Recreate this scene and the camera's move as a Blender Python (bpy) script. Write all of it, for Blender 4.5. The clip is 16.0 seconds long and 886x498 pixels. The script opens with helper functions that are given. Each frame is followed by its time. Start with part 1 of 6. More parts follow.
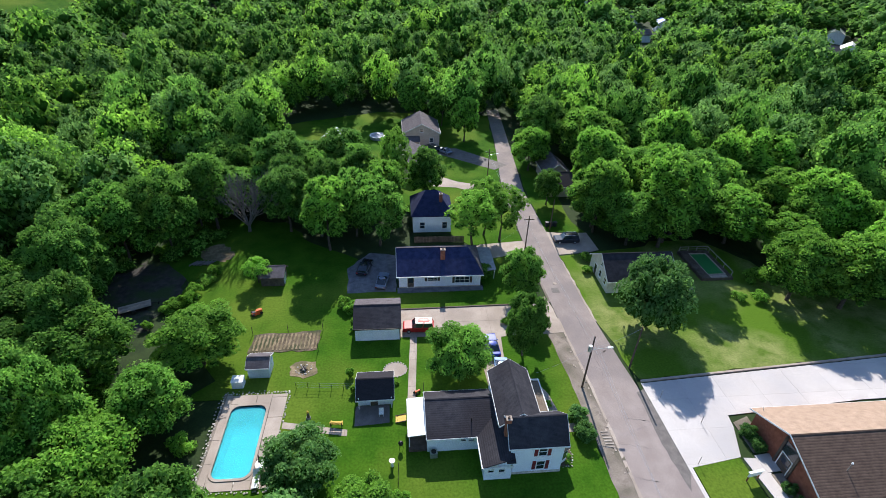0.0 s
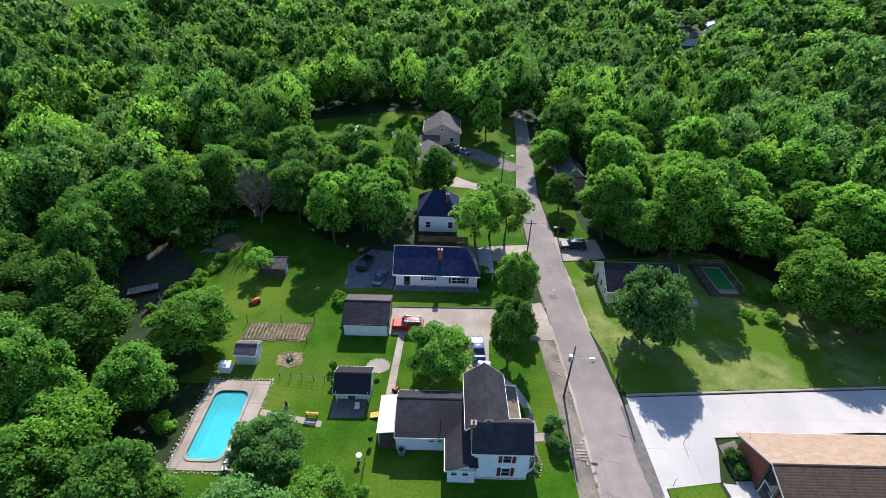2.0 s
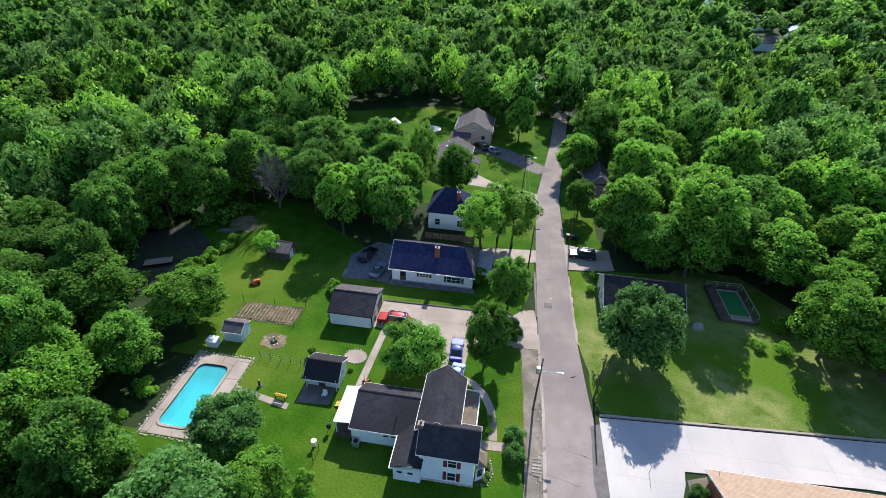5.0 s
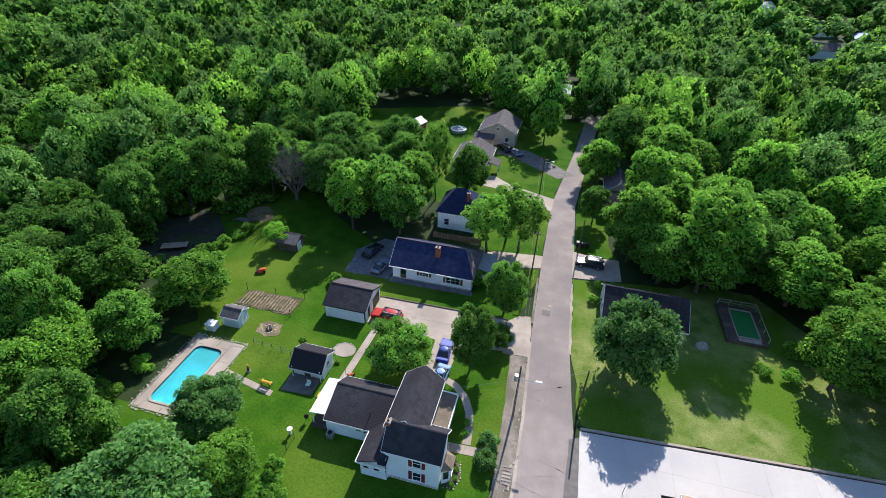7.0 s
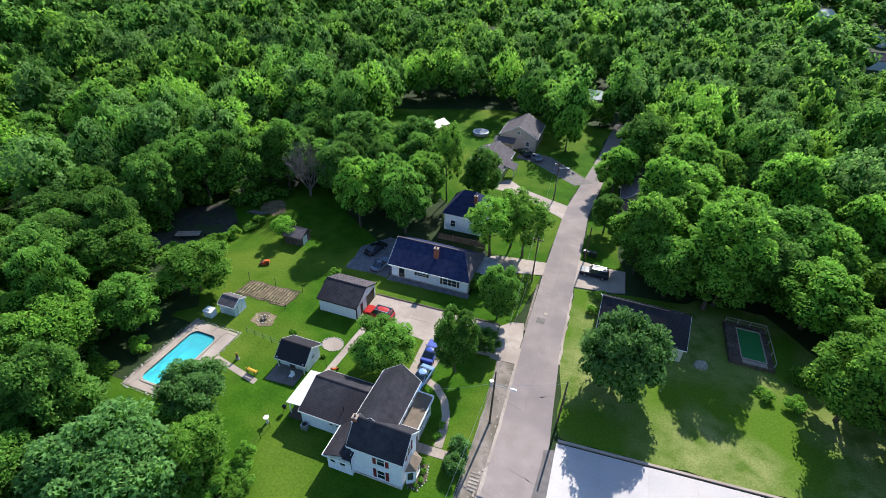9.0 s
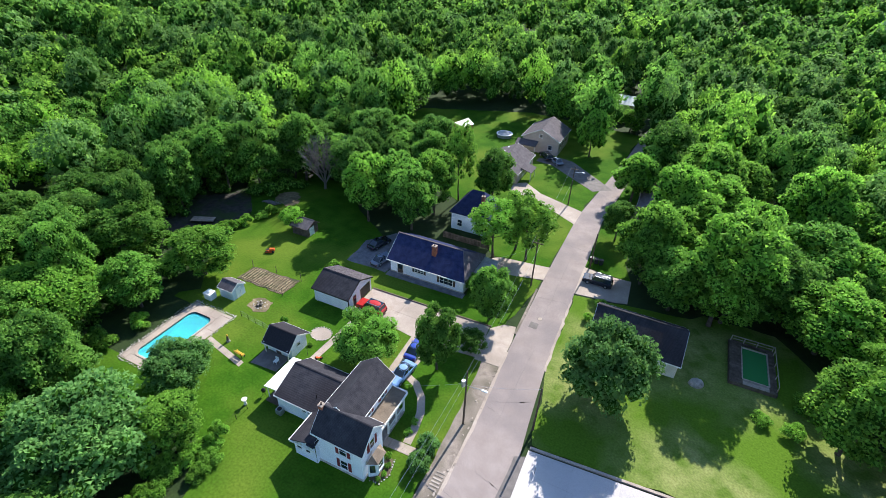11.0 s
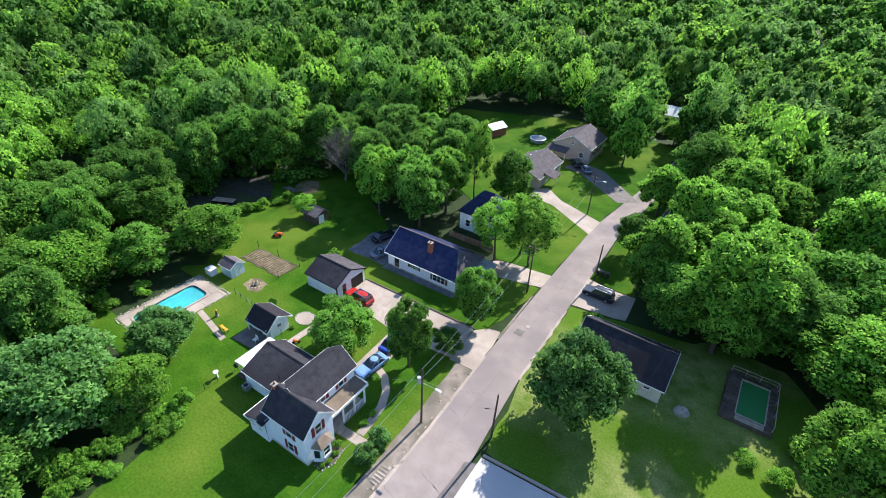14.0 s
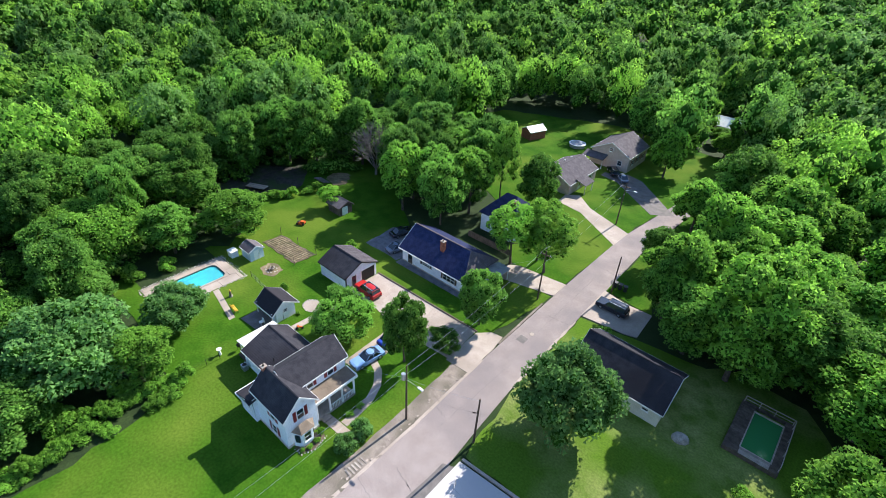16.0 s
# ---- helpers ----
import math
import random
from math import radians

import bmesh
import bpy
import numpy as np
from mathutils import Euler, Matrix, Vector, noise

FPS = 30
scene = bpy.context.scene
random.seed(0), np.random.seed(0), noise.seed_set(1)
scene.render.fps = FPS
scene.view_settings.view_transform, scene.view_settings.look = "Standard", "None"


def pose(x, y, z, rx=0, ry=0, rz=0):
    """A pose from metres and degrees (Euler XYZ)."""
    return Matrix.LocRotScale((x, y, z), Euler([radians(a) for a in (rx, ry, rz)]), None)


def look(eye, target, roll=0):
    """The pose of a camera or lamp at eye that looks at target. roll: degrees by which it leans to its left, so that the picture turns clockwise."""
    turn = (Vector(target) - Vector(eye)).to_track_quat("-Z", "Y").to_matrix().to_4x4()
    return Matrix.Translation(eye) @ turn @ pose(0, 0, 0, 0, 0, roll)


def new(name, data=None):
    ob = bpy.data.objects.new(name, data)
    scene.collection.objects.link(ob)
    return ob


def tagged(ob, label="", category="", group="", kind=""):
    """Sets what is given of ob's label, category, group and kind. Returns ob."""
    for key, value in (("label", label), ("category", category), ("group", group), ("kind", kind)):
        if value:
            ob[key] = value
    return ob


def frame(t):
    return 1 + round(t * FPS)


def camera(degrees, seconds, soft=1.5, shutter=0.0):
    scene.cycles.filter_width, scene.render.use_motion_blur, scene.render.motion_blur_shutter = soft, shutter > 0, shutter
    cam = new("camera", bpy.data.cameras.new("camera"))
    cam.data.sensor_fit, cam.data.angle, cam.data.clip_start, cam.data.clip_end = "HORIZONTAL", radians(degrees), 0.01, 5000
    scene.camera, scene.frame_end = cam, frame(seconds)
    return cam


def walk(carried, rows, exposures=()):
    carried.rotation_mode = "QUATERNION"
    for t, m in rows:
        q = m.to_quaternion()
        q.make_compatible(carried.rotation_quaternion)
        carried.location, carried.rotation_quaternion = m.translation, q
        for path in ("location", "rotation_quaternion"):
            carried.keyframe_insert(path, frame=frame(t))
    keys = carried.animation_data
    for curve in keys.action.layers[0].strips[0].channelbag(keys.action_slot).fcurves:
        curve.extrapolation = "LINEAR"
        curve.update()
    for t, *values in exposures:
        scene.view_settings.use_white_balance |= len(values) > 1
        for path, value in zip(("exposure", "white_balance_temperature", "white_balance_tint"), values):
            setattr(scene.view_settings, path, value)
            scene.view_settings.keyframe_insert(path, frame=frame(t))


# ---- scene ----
cam = camera(83.5, 16.0, soft=0.8)
EXPO = 0.58
PATH = [
    (0, (-3.81, -1.34, 50.452), (-3.626, 0.333, 49.371), 2.1),
    (0.5, (-1.998, -1.477, 50.526), (-1.858, 0.198, 49.442), 2.1),
    (1, (-0.197, -1.579, 50.612), (-0.1, 0.098, 49.527), 2.1),
    (1.5, (1.554, -1.64, 50.704), (1.613, 0.039, 49.619), 2.1),
    (2, (3.312, -1.614, 50.808), (3.332, 0.064, 49.72), 2.0),
    (2.5, (5.101, -1.465, 50.915), (5.078, 0.21, 49.822), 2.1),
    (3, (6.85, -1.273, 51.015), (6.785, 0.397, 49.916), 2.0),
    (3.5, (8.513, -1.089, 51.102), (8.41, 0.577, 50.0), 2.1),
    (4, (10.144, -0.908, 51.183), (10.004, 0.754, 50.079), 2.2),
    (6.5, (18.541, 0.783, 51.649), (18.2, 2.406, 50.531), 2.3),
    (7, (20.179, 1.178, 51.66), (19.795, 2.792, 50.542), 2.3),
    (7.5, (21.803, 1.632, 51.651), (21.38, 3.235, 50.532), 2.3),
    (8, (23.442, 2.139, 51.616), (22.98, 3.733, 50.498), 2.3),
    (8.5, (25.066, 2.688, 51.545), (24.565, 4.271, 50.431), 2.2),
    (11, (33.324, 5.968, 50.752), (32.627, 7.481, 49.645), 2.2),
    (11.5, (34.917, 6.797, 50.606), (34.179, 8.291, 49.499), 2.2),
    (12, (36.455, 7.645, 50.428), (35.682, 9.121, 49.323), 2.2),
    (12.5, (37.973, 8.505, 50.225), (37.166, 9.964, 49.121), 2.3),
    (13, (39.413, 9.387, 49.991), (38.574, 10.83, 48.889), 2.4),
    (13.5, (40.801, 10.303, 49.758), (39.93, 11.729, 48.659), 2.5),
    (14, (42.061, 11.256, 49.599), (41.156, 12.66, 48.5), 2.7),
    (14.5, (43.285, 12.222, 49.537), (42.341, 13.599, 48.436), 2.8),
    (15, (44.491, 13.25, 49.524), (43.5, 14.592, 48.421), 3.0),
    (15.5, (45.694, 14.277, 49.546), (44.662, 15.586, 48.44), 3.1),
    (16, (46.891, 15.363, 49.529), (45.823, 16.64, 48.421), 3.1),
]
walk(cam, [(t, look(eye, target, roll)) for t, eye, target, roll in PATH], [(0, EXPO), (7.0, EXPO), (8.7, EXPO + 0.06), (11.0, EXPO + 0.3), (16.0, EXPO + 0.36)])

# ---- world, sun, exposure ----
SUN_FROM = Vector((0.07, 1.0, 0.76)).normalized()
world = bpy.data.worlds.new("sky")
scene.world = world
world.use_nodes = True
wn = world.node_tree
sky = wn.nodes.new("ShaderNodeTexSky")
sky.sky_type = "NISHITA"
sky.sun_disc = False
sky.ozone_density = 4.0
sky.dust_density = 0.3
sky.sun_elevation = math.asin(SUN_FROM.z)
sky.sun_rotation = math.atan2(SUN_FROM.x, SUN_FROM.y)
wn.links.new(sky.outputs[0], wn.nodes["Background"].inputs[0])
wn.nodes["Background"].inputs[1].default_value = 0.145
sun_data = bpy.data.lights.new("sun", "SUN")
sun_data.energy = 5.0
sun_data.angle = radians(0.53)
sun_data.color = (1.0, 0.96, 0.90)
sun = new("sun", sun_data)
sun.matrix_world = look(SUN_FROM * 300, (0, 0, 0))
scene.view_settings.exposure = 0.64

# ---- materials ----


def material(name, c1, c2, scale=2.0, rough=0.8, bump=0.2, fine=14.0, metal=0.0, island=0.0, spec=0.3, c3=None, big=0.15, coat=0.0, vary=0.0, course=0.0, depth=0.25):
    """Two-scale noise colour with relief. scale, fine and big: noise cells per metre."""
    m = bpy.data.materials.new(name)
    m.use_nodes = True
    nt = m.node_tree
    b = nt.nodes["Principled BSDF"]
    geo = nt.nodes.new("ShaderNodeNewGeometry")

    def noise_at(s, detail=4.0):
        n = nt.nodes.new("ShaderNodeTexNoise")
        n.inputs["Scale"].default_value = s
        n.inputs["Detail"].default_value = detail
        nt.links.new(geo.outputs["Position"], n.inputs["Vector"])
        return n.outputs[0]

    def ramp(src, lo, hi):
        r = nt.nodes.new("ShaderNodeMapRange")
        r.inputs[1].default_value, r.inputs[2].default_value = lo, hi
        nt.links.new(src, r.inputs[0])
        return r.outputs[0]

    def mix(f, a, c, mode="MIX"):
        x = nt.nodes.new("ShaderNodeMix")
        x.data_type, x.blend_type = "RGBA", mode
        for sock, v in ((x.inputs[0], f), (x.inputs[6], a), (x.inputs[7], c)):
            if isinstance(v, (int, float)):
                sock.default_value = v
            elif isinstance(v, tuple):
                sock.default_value = (*v, 1)
            else:
                nt.links.new(v, sock)
        return x.outputs[2]

    col = mix(ramp(noise_at(scale), 0.35, 0.65), c1, c2)
    if c3:
        col = mix(ramp(noise_at(big, 3.0), 0.45, 0.62), col, c3)
    grain = nt.nodes.new("ShaderNodeMapRange")
    nt.links.new(noise_at(fine, 3.0), grain.inputs[0])
    grain.inputs[1].default_value, grain.inputs[2].default_value = 0.3, 0.7
    grain.inputs[3].default_value, grain.inputs[4].default_value = 0.78, 1.18
    col = mix(1.0, col, grain.outputs[0], "MULTIPLY")
    if course:
        wv = nt.nodes.new("ShaderNodeTexWave")
        wv.bands_direction = "Z"
        wv.wave_profile = "SAW"
        wv.inputs["Scale"].default_value = 0.314 / course
        wv.inputs["Distortion"].default_value = 0.25
        wv.inputs["Detail Scale"].default_value = 3.0
        nt.links.new(geo.outputs["Position"], wv.inputs["Vector"])
        w2 = nt.nodes.new("ShaderNodeMapRange")
        nt.links.new(wv.outputs["Fac"], w2.inputs[0])
        w2.inputs[3].default_value, w2.inputs[4].default_value = 1 - depth, 1 + depth * 0.5
        col = mix(1.0, col, w2.outputs[0], "MULTIPLY")
    if island or vary:
        src = geo.outputs["Random Per Island"]
        if vary:
            info = nt.nodes.new("ShaderNodeObjectInfo")
            src = info.outputs["Random"]
        k = nt.nodes.new("ShaderNodeMapRange")
        nt.links.new(src, k.inputs[0])
        a = island or vary
        k.inputs[3].default_value, k.inputs[4].default_value = 1 - a, 1 + a
        col = mix(1.0, col, k.outputs[0], "MULTIPLY")
    nt.links.new(col, b.inputs["Base Color"])
    b.inputs["Roughness"].default_value = rough
    b.inputs["Metallic"].default_value = metal
    b.inputs["Specular IOR Level"].default_value = spec
    b.inputs["Coat Weight"].default_value = coat
    if bump:
        bp = nt.nodes.new("ShaderNodeBump")
        bp.inputs["Strength"].default_value = bump
        bp.inputs["Distance"].default_value = 0.03
        nt.links.new(noise_at(fine, 5.0), bp.inputs["Height"])
        nt.links.new(bp.outputs[0], b.inputs["Normal"])
    return m


def foliage(name, dark, light, glow=0.35, scale=0.35):
    """Leaves: diffuse and translucent, each leaf with its own shade, drifting from crown to crown."""
    m = bpy.data.materials.new(name)
    m.use_nodes = True
    nt = m.node_tree
    b = nt.nodes["Principled BSDF"]
    out = nt.nodes["Material Output"]
    geo = nt.nodes.new("ShaderNodeNewGeometry")
    info = nt.nodes.new("ShaderNodeObjectInfo")
    n = nt.nodes.new("ShaderNodeTexNoise")
    n.inputs["Scale"].default_value = scale
    n2 = nt.nodes.new("ShaderNodeTexNoise")
    n2.inputs["Scale"].default_value = 0.11
    n2.inputs["Detail"].default_value = 1.0
    nt.links.new(geo.outputs["Position"], n2.inputs["Vector"])
    avg = nt.nodes.new("ShaderNodeMath")
    avg.operation = "MULTIPLY_ADD"
    avg.inputs[1].default_value = 1.6
    nt.links.new(geo.outputs["Position"], n.inputs["Vector"])
    add = nt.nodes.new("ShaderNodeMath")
    add.operation = "MULTIPLY_ADD"
    nt.links.new(geo.outputs["Random Per Island"], add.inputs[0])
    add.inputs[1].default_value = 0.60
    nt.links.new(n2.outputs[0], avg.inputs[0])
    nt.links.new(n.outputs[0], avg.inputs[2])
    nt.links.new(avg.outputs[0], add.inputs[2])
    r = nt.nodes.new("ShaderNodeMapRange")
    r.inputs[1].default_value, r.inputs[2].default_value = 1.08, 2.14
    nt.links.new(add.outputs[0], r.inputs[0])
    x = nt.nodes.new("ShaderNodeMix")
    x.data_type = "RGBA"
    nt.links.new(r.outputs[0], x.inputs[0])
    x.inputs[6].default_value, x.inputs[7].default_value = (*dark, 1), (*light, 1)
    k = nt.nodes.new("ShaderNodeMapRange")
    nt.links.new(info.outputs["Random"], k.inputs[0])
    k.inputs[3].default_value, k.inputs[4].default_value = 0.78, 1.25
    y = nt.nodes.new("ShaderNodeMix")
    y.data_type, y.blend_type = "RGBA", "MULTIPLY"
    y.inputs[0].default_value = 1.0
    nt.links.new(x.outputs[2], y.inputs[6])
    nt.links.new(k.outputs[0], y.inputs[7])
    nt.links.new(y.outputs[2], b.inputs["Base Color"])
    b.inputs["Roughness"].default_value = 0.7
    b.inputs["Specular IOR Level"].default_value = 0.08
    tr = nt.nodes.new("ShaderNodeBsdfTranslucent")
    lit = nt.nodes.new("ShaderNodeMix")
    lit.data_type, lit.blend_type = "RGBA", "MULTIPLY"
    lit.inputs[0].default_value = 1.0
    nt.links.new(y.outputs[2], lit.inputs[6])
    lit.inputs[7].default_value = (1.48, 1.42, 1.38, 1)
    nt.links.new(lit.outputs[2], tr.inputs[0])
    ms = nt.nodes.new("ShaderNodeMixShader")
    ms.inputs[0].default_value = glow
    nt.links.new(b.outputs[0], ms.inputs[1])
    nt.links.new(tr.outputs[0], ms.inputs[2])
    nt.links.new(ms.outputs[0], out.inputs[0])
    return m


M = {
    # woodland soil, with the shade between trees put into its dark colour
    "soil": material("shaded_forest_floor", (0.014, 0.030, 0.007), (0.028, 0.050, 0.012), 0.5, 0.95, 0.6, 5, c3=(0.020, 0.042, 0.008), big=0.05),
    "lawn": material("mown_grass", (0.030, 0.094, 0.006), (0.052, 0.128, 0.009), 0.35, 0.95, 0.6, 3.5, c3=(0.100, 0.158, 0.018), big=0.06, spec=0.05),
    "dry_lawn": material("dry_grass", (0.098, 0.158, 0.026), (0.240, 0.265, 0.092), 0.40, 0.95, 0.6, 4, c3=(0.080, 0.155, 0.014), big=0.10, spec=0.05),
    "asphalt": material("grey_asphalt", (0.275, 0.226, 0.210), (0.325, 0.272, 0.254), 0.5, 0.9, 0.2, 20, c3=(0.230, 0.195, 0.190), big=0.1, spec=0.15),
    "asphalt_dark": material("patched_asphalt", (0.13, 0.115, 0.11), (0.18, 0.16, 0.15), 1.0, 0.85, 0.3, 18),
    "concrete": material("concrete", (0.37, 0.305, 0.26), (0.44, 0.37, 0.32), 0.8, 0.9, 0.15, 16, c3=(0.32, 0.265, 0.225), big=0.2, spec=0.15, vary=0.05),
    "lot": material("pale_concrete", (0.53, 0.485, 0.465), (0.60, 0.555, 0.535), 0.4, 0.85, 0.1, 14, c3=(0.47, 0.44, 0.44), big=0.1, spec=0.15, vary=0.03),
    "gravel": material("gravel_verge", (0.20, 0.165, 0.14), (0.31, 0.26, 0.22), 1.2, 0.95, 0.6, 9, c3=(0.15, 0.13, 0.10), big=0.3),
    # grey gravel, its tone lowered to include tree shade on the parking patch
    "grey_gravel": material("grey_gravel", (0.13, 0.13, 0.145), (0.20, 0.20, 0.22), 1.2, 0.95, 0.6, 9, spec=0.1),
    "earth": material("bare_earth", (0.085, 0.062, 0.042), (0.165, 0.125, 0.085), 0.9, 0.95, 0.8, 5, c3=(0.055, 0.060, 0.028), big=0.35),
    # litter over dirt, its colour greyed and darkened to stand in for tree shade
    "litter": material("shade_grey_litter", (0.034, 0.032, 0.030), (0.066, 0.060, 0.056), 0.9, 0.95, 0.8, 5, c3=(0.038, 0.062, 0.020), big=0.3),
    "straw": material("dry_straw", (0.17, 0.125, 0.075), (0.30, 0.235, 0.145), 1.8, 0.95, 0.8, 7, c3=(0.13, 0.11, 0.06), big=0.5),
    "pale_blue_wall": material("pale_blue_siding", (0.50, 0.60, 0.70), (0.56, 0.66, 0.76), 1.0, 0.6, 0.05, 10, course=0.15, depth=0.08),
    # white paint with the blue of skylit shade mixed into its colour
    "white_wall": material("white_siding_blue_shade", (0.77, 0.82, 0.90), (0.83, 0.87, 0.93), 1.0, 0.6, 0.05, 10, course=0.15, depth=0.08),
    "cream_wall": material("cream_siding", (0.62, 0.59, 0.50), (0.70, 0.67, 0.58), 1.0, 0.7, 0.05, 10, course=0.15, depth=0.10),
    "tan_wall": material("tan_siding", (0.48, 0.38, 0.33), (0.55, 0.45, 0.39), 1.0, 0.7, 0.05, 10, course=0.15, depth=0.10),
    "shingle_dark": material("charcoal_shingle", (0.034, 0.033, 0.041), (0.056, 0.054, 0.063), 1.2, 0.92, 0.3, 9, c3=(0.034, 0.031, 0.037), vary=0.12, course=0.09, depth=0.25, spec=0.12),
    "shingle_blue": material("blue_black_shingle", (0.021, 0.027, 0.074), (0.034, 0.043, 0.102), 1.2, 0.92, 0.3, 9, vary=0.1, course=0.09, depth=0.22, spec=0.1),
    "shingle_grey": material("grey_shingle", (0.10, 0.088, 0.098), (0.14, 0.125, 0.135), 1.2, 0.92, 0.3, 9, vary=0.12, course=0.09, depth=0.2, spec=0.1),
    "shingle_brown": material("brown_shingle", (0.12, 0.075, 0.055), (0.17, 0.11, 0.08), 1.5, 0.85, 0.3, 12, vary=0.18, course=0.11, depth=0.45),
    # paler copy of the brown shingle, with sunlight painted into it
    "shingle_brown_sunlit": material("brown_shingle_sunlit", (0.36, 0.25, 0.18), (0.44, 0.31, 0.23), 1.5, 0.85, 0.3, 12, vary=0.08, course=0.09, depth=0.22),
    "porch_brown": material("brown_roll_roofing", (0.15, 0.115, 0.085), (0.21, 0.165, 0.125), 1.2, 0.9, 0.2, 10),
    "trim": material("white_trim", (0.78, 0.78, 0.78), (0.84, 0.84, 0.83), 2.0, 0.5, 0.03, 12),
    "white_metal": material("white_metal_roof", (0.80, 0.80, 0.78), (0.86, 0.86, 0.84), 1.0, 0.45, 0.05, 8),
    "blue_metal": material("blue_metal_roof", (0.03, 0.12, 0.50), (0.04, 0.15, 0.58), 1.0, 0.45, 0.05, 8),
    "tin": material("grey_metal_roof", (0.30, 0.30, 0.33), (0.40, 0.40, 0.44), 1.2, 0.5, 0.1, 10, metal=0.3),
    "brick": material("red_brick", (0.26, 0.085, 0.05), (0.36, 0.13, 0.08), 2.5, 0.9, 0.3, 14, vary=0.25),
    "mortar": material("mortar", (0.30, 0.24, 0.20), (0.38, 0.31, 0.26), 2.5, 0.95, 0.3, 14),
    "dark_wood": material("weathered_wood", (0.075, 0.055, 0.045), (0.13, 0.10, 0.08), 2.0, 0.85, 0.4, 18, vary=0.2),
    "pale_wood": material("grey_wood", (0.26, 0.22, 0.19), (0.36, 0.31, 0.27), 2.0, 0.85, 0.3, 18, vary=0.2),
    "pole_wood": material("creosoted_pole", (0.070, 0.048, 0.036), (0.12, 0.085, 0.062), 2.0, 0.9, 0.4, 14),
    "bark": material("bark", (0.06, 0.045, 0.035), (0.12, 0.095, 0.075), 3.0, 0.95, 0.8, 12),
    "dead_bark": material("dead_bark", (0.13, 0.118, 0.112), (0.21, 0.19, 0.18), 3.0, 0.95, 0.5, 12),
    "maroon": material("maroon_paint", (0.16, 0.018, 0.022), (0.21, 0.028, 0.032), 3.0, 0.6, 0.05, 10),
    "black_metal": material("black_metal", (0.02, 0.02, 0.022), (0.035, 0.035, 0.037), 3.0, 0.45, 0.05, 10, metal=0.6),
    "grey_metal": material("galvanised_steel", (0.42, 0.44, 0.46), (0.55, 0.57, 0.58), 3.0, 0.4, 0.05, 10, metal=0.8),
    "rubber": material("rubber", (0.018, 0.018, 0.018), (0.03, 0.03, 0.03), 3.0, 0.8, 0.1, 20),
    "plastic_dark": material("dark_plastic", (0.02, 0.025, 0.03), (0.035, 0.04, 0.045), 3.0, 0.5, 0.05, 10),
    "yellow": material("yellow_paint", (0.58, 0.36, 0.04), (0.68, 0.44, 0.06), 3.0, 0.55, 0.05, 10),
    "orange": material("orange_plastic", (0.62, 0.10, 0.02), (0.70, 0.14, 0.03), 3.0, 0.5, 0.05, 10),
    "stone": material("pale_stone", (0.34, 0.31, 0.28), (0.52, 0.48, 0.44), 2.0, 0.9, 0.5, 10, vary=0.3),
    "pool_shell": material("pool_liner", (0.010, 0.165, 0.235), (0.022, 0.21, 0.28), 0.8, 0.5, 0.02, 8),
    "red_paint": material("red_car_paint", (0.42, 0.012, 0.010), (0.46, 0.016, 0.013), 1.0, 0.42, 0.0, 8, coat=0.5),
    "blue_paint": material("blue_car_paint", (0.015, 0.045, 0.34), (0.018, 0.055, 0.38), 1.0, 0.42, 0.0, 8, coat=0.5),
    "silver_paint": material("pale_blue_car_paint", (0.17, 0.31, 0.60), (0.20, 0.35, 0.64), 1.0, 0.40, 0.0, 8, coat=0.5),
    "black_paint": material("black_car_paint", (0.012, 0.014, 0.022), (0.016, 0.018, 0.028), 1.0, 0.22, 0.0, 8, coat=1.0),
    "grey_paint": material("grey_car_paint", (0.16, 0.20, 0.28), (0.20, 0.24, 0.32), 1.0, 0.40, 0.0, 8, coat=0.5),
    "leaf_a": foliage("leaf_fresh_green", (0.092, 0.210, 0.028), (0.268, 0.525, 0.075), 0.48),
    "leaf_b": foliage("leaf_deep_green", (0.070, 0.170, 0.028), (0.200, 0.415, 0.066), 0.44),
    "leaf_wood": foliage("leaf_mixed_woods", (0.058, 0.146, 0.028), (0.212, 0.420, 0.070), 0.45),
    "leaf_fresh": foliage("leaf_bright_woods", (0.090, 0.205, 0.026), (0.285, 0.520, 0.072), 0.48),
    "leaf_dull": foliage("leaf_grey_green_woods", (0.066, 0.148, 0.038), (0.190, 0.350, 0.088), 0.44),
    "leaf_dark": foliage("leaf_dark_woods", (0.050, 0.126, 0.024), (0.165, 0.335, 0.058), 0.43),
    "leaf_c": foliage("leaf_silver_green", (0.066, 0.162, 0.044), (0.170, 0.335, 0.095), 0.44),
    # inner foliage painted dark green for the shade deep inside crowns
    "leaf_core_shade": material("shaded_inner_foliage", (0.022, 0.072, 0.008), (0.040, 0.104, 0.012), 1.0, 0.95, 0.0, 4, spec=0.05),
}


def glass(name, colour, rough=0.08):
    m = bpy.data.materials.new(name)
    m.use_nodes = True
    b = m.node_tree.nodes["Principled BSDF"]
    b.inputs["Base Color"].default_value = (*colour, 1)
    b.inputs["Roughness"].default_value = rough
    b.inputs["Specular IOR Level"].default_value = 0.8
    return m


M["glass"] = glass("window_glass", (0.02, 0.03, 0.045))


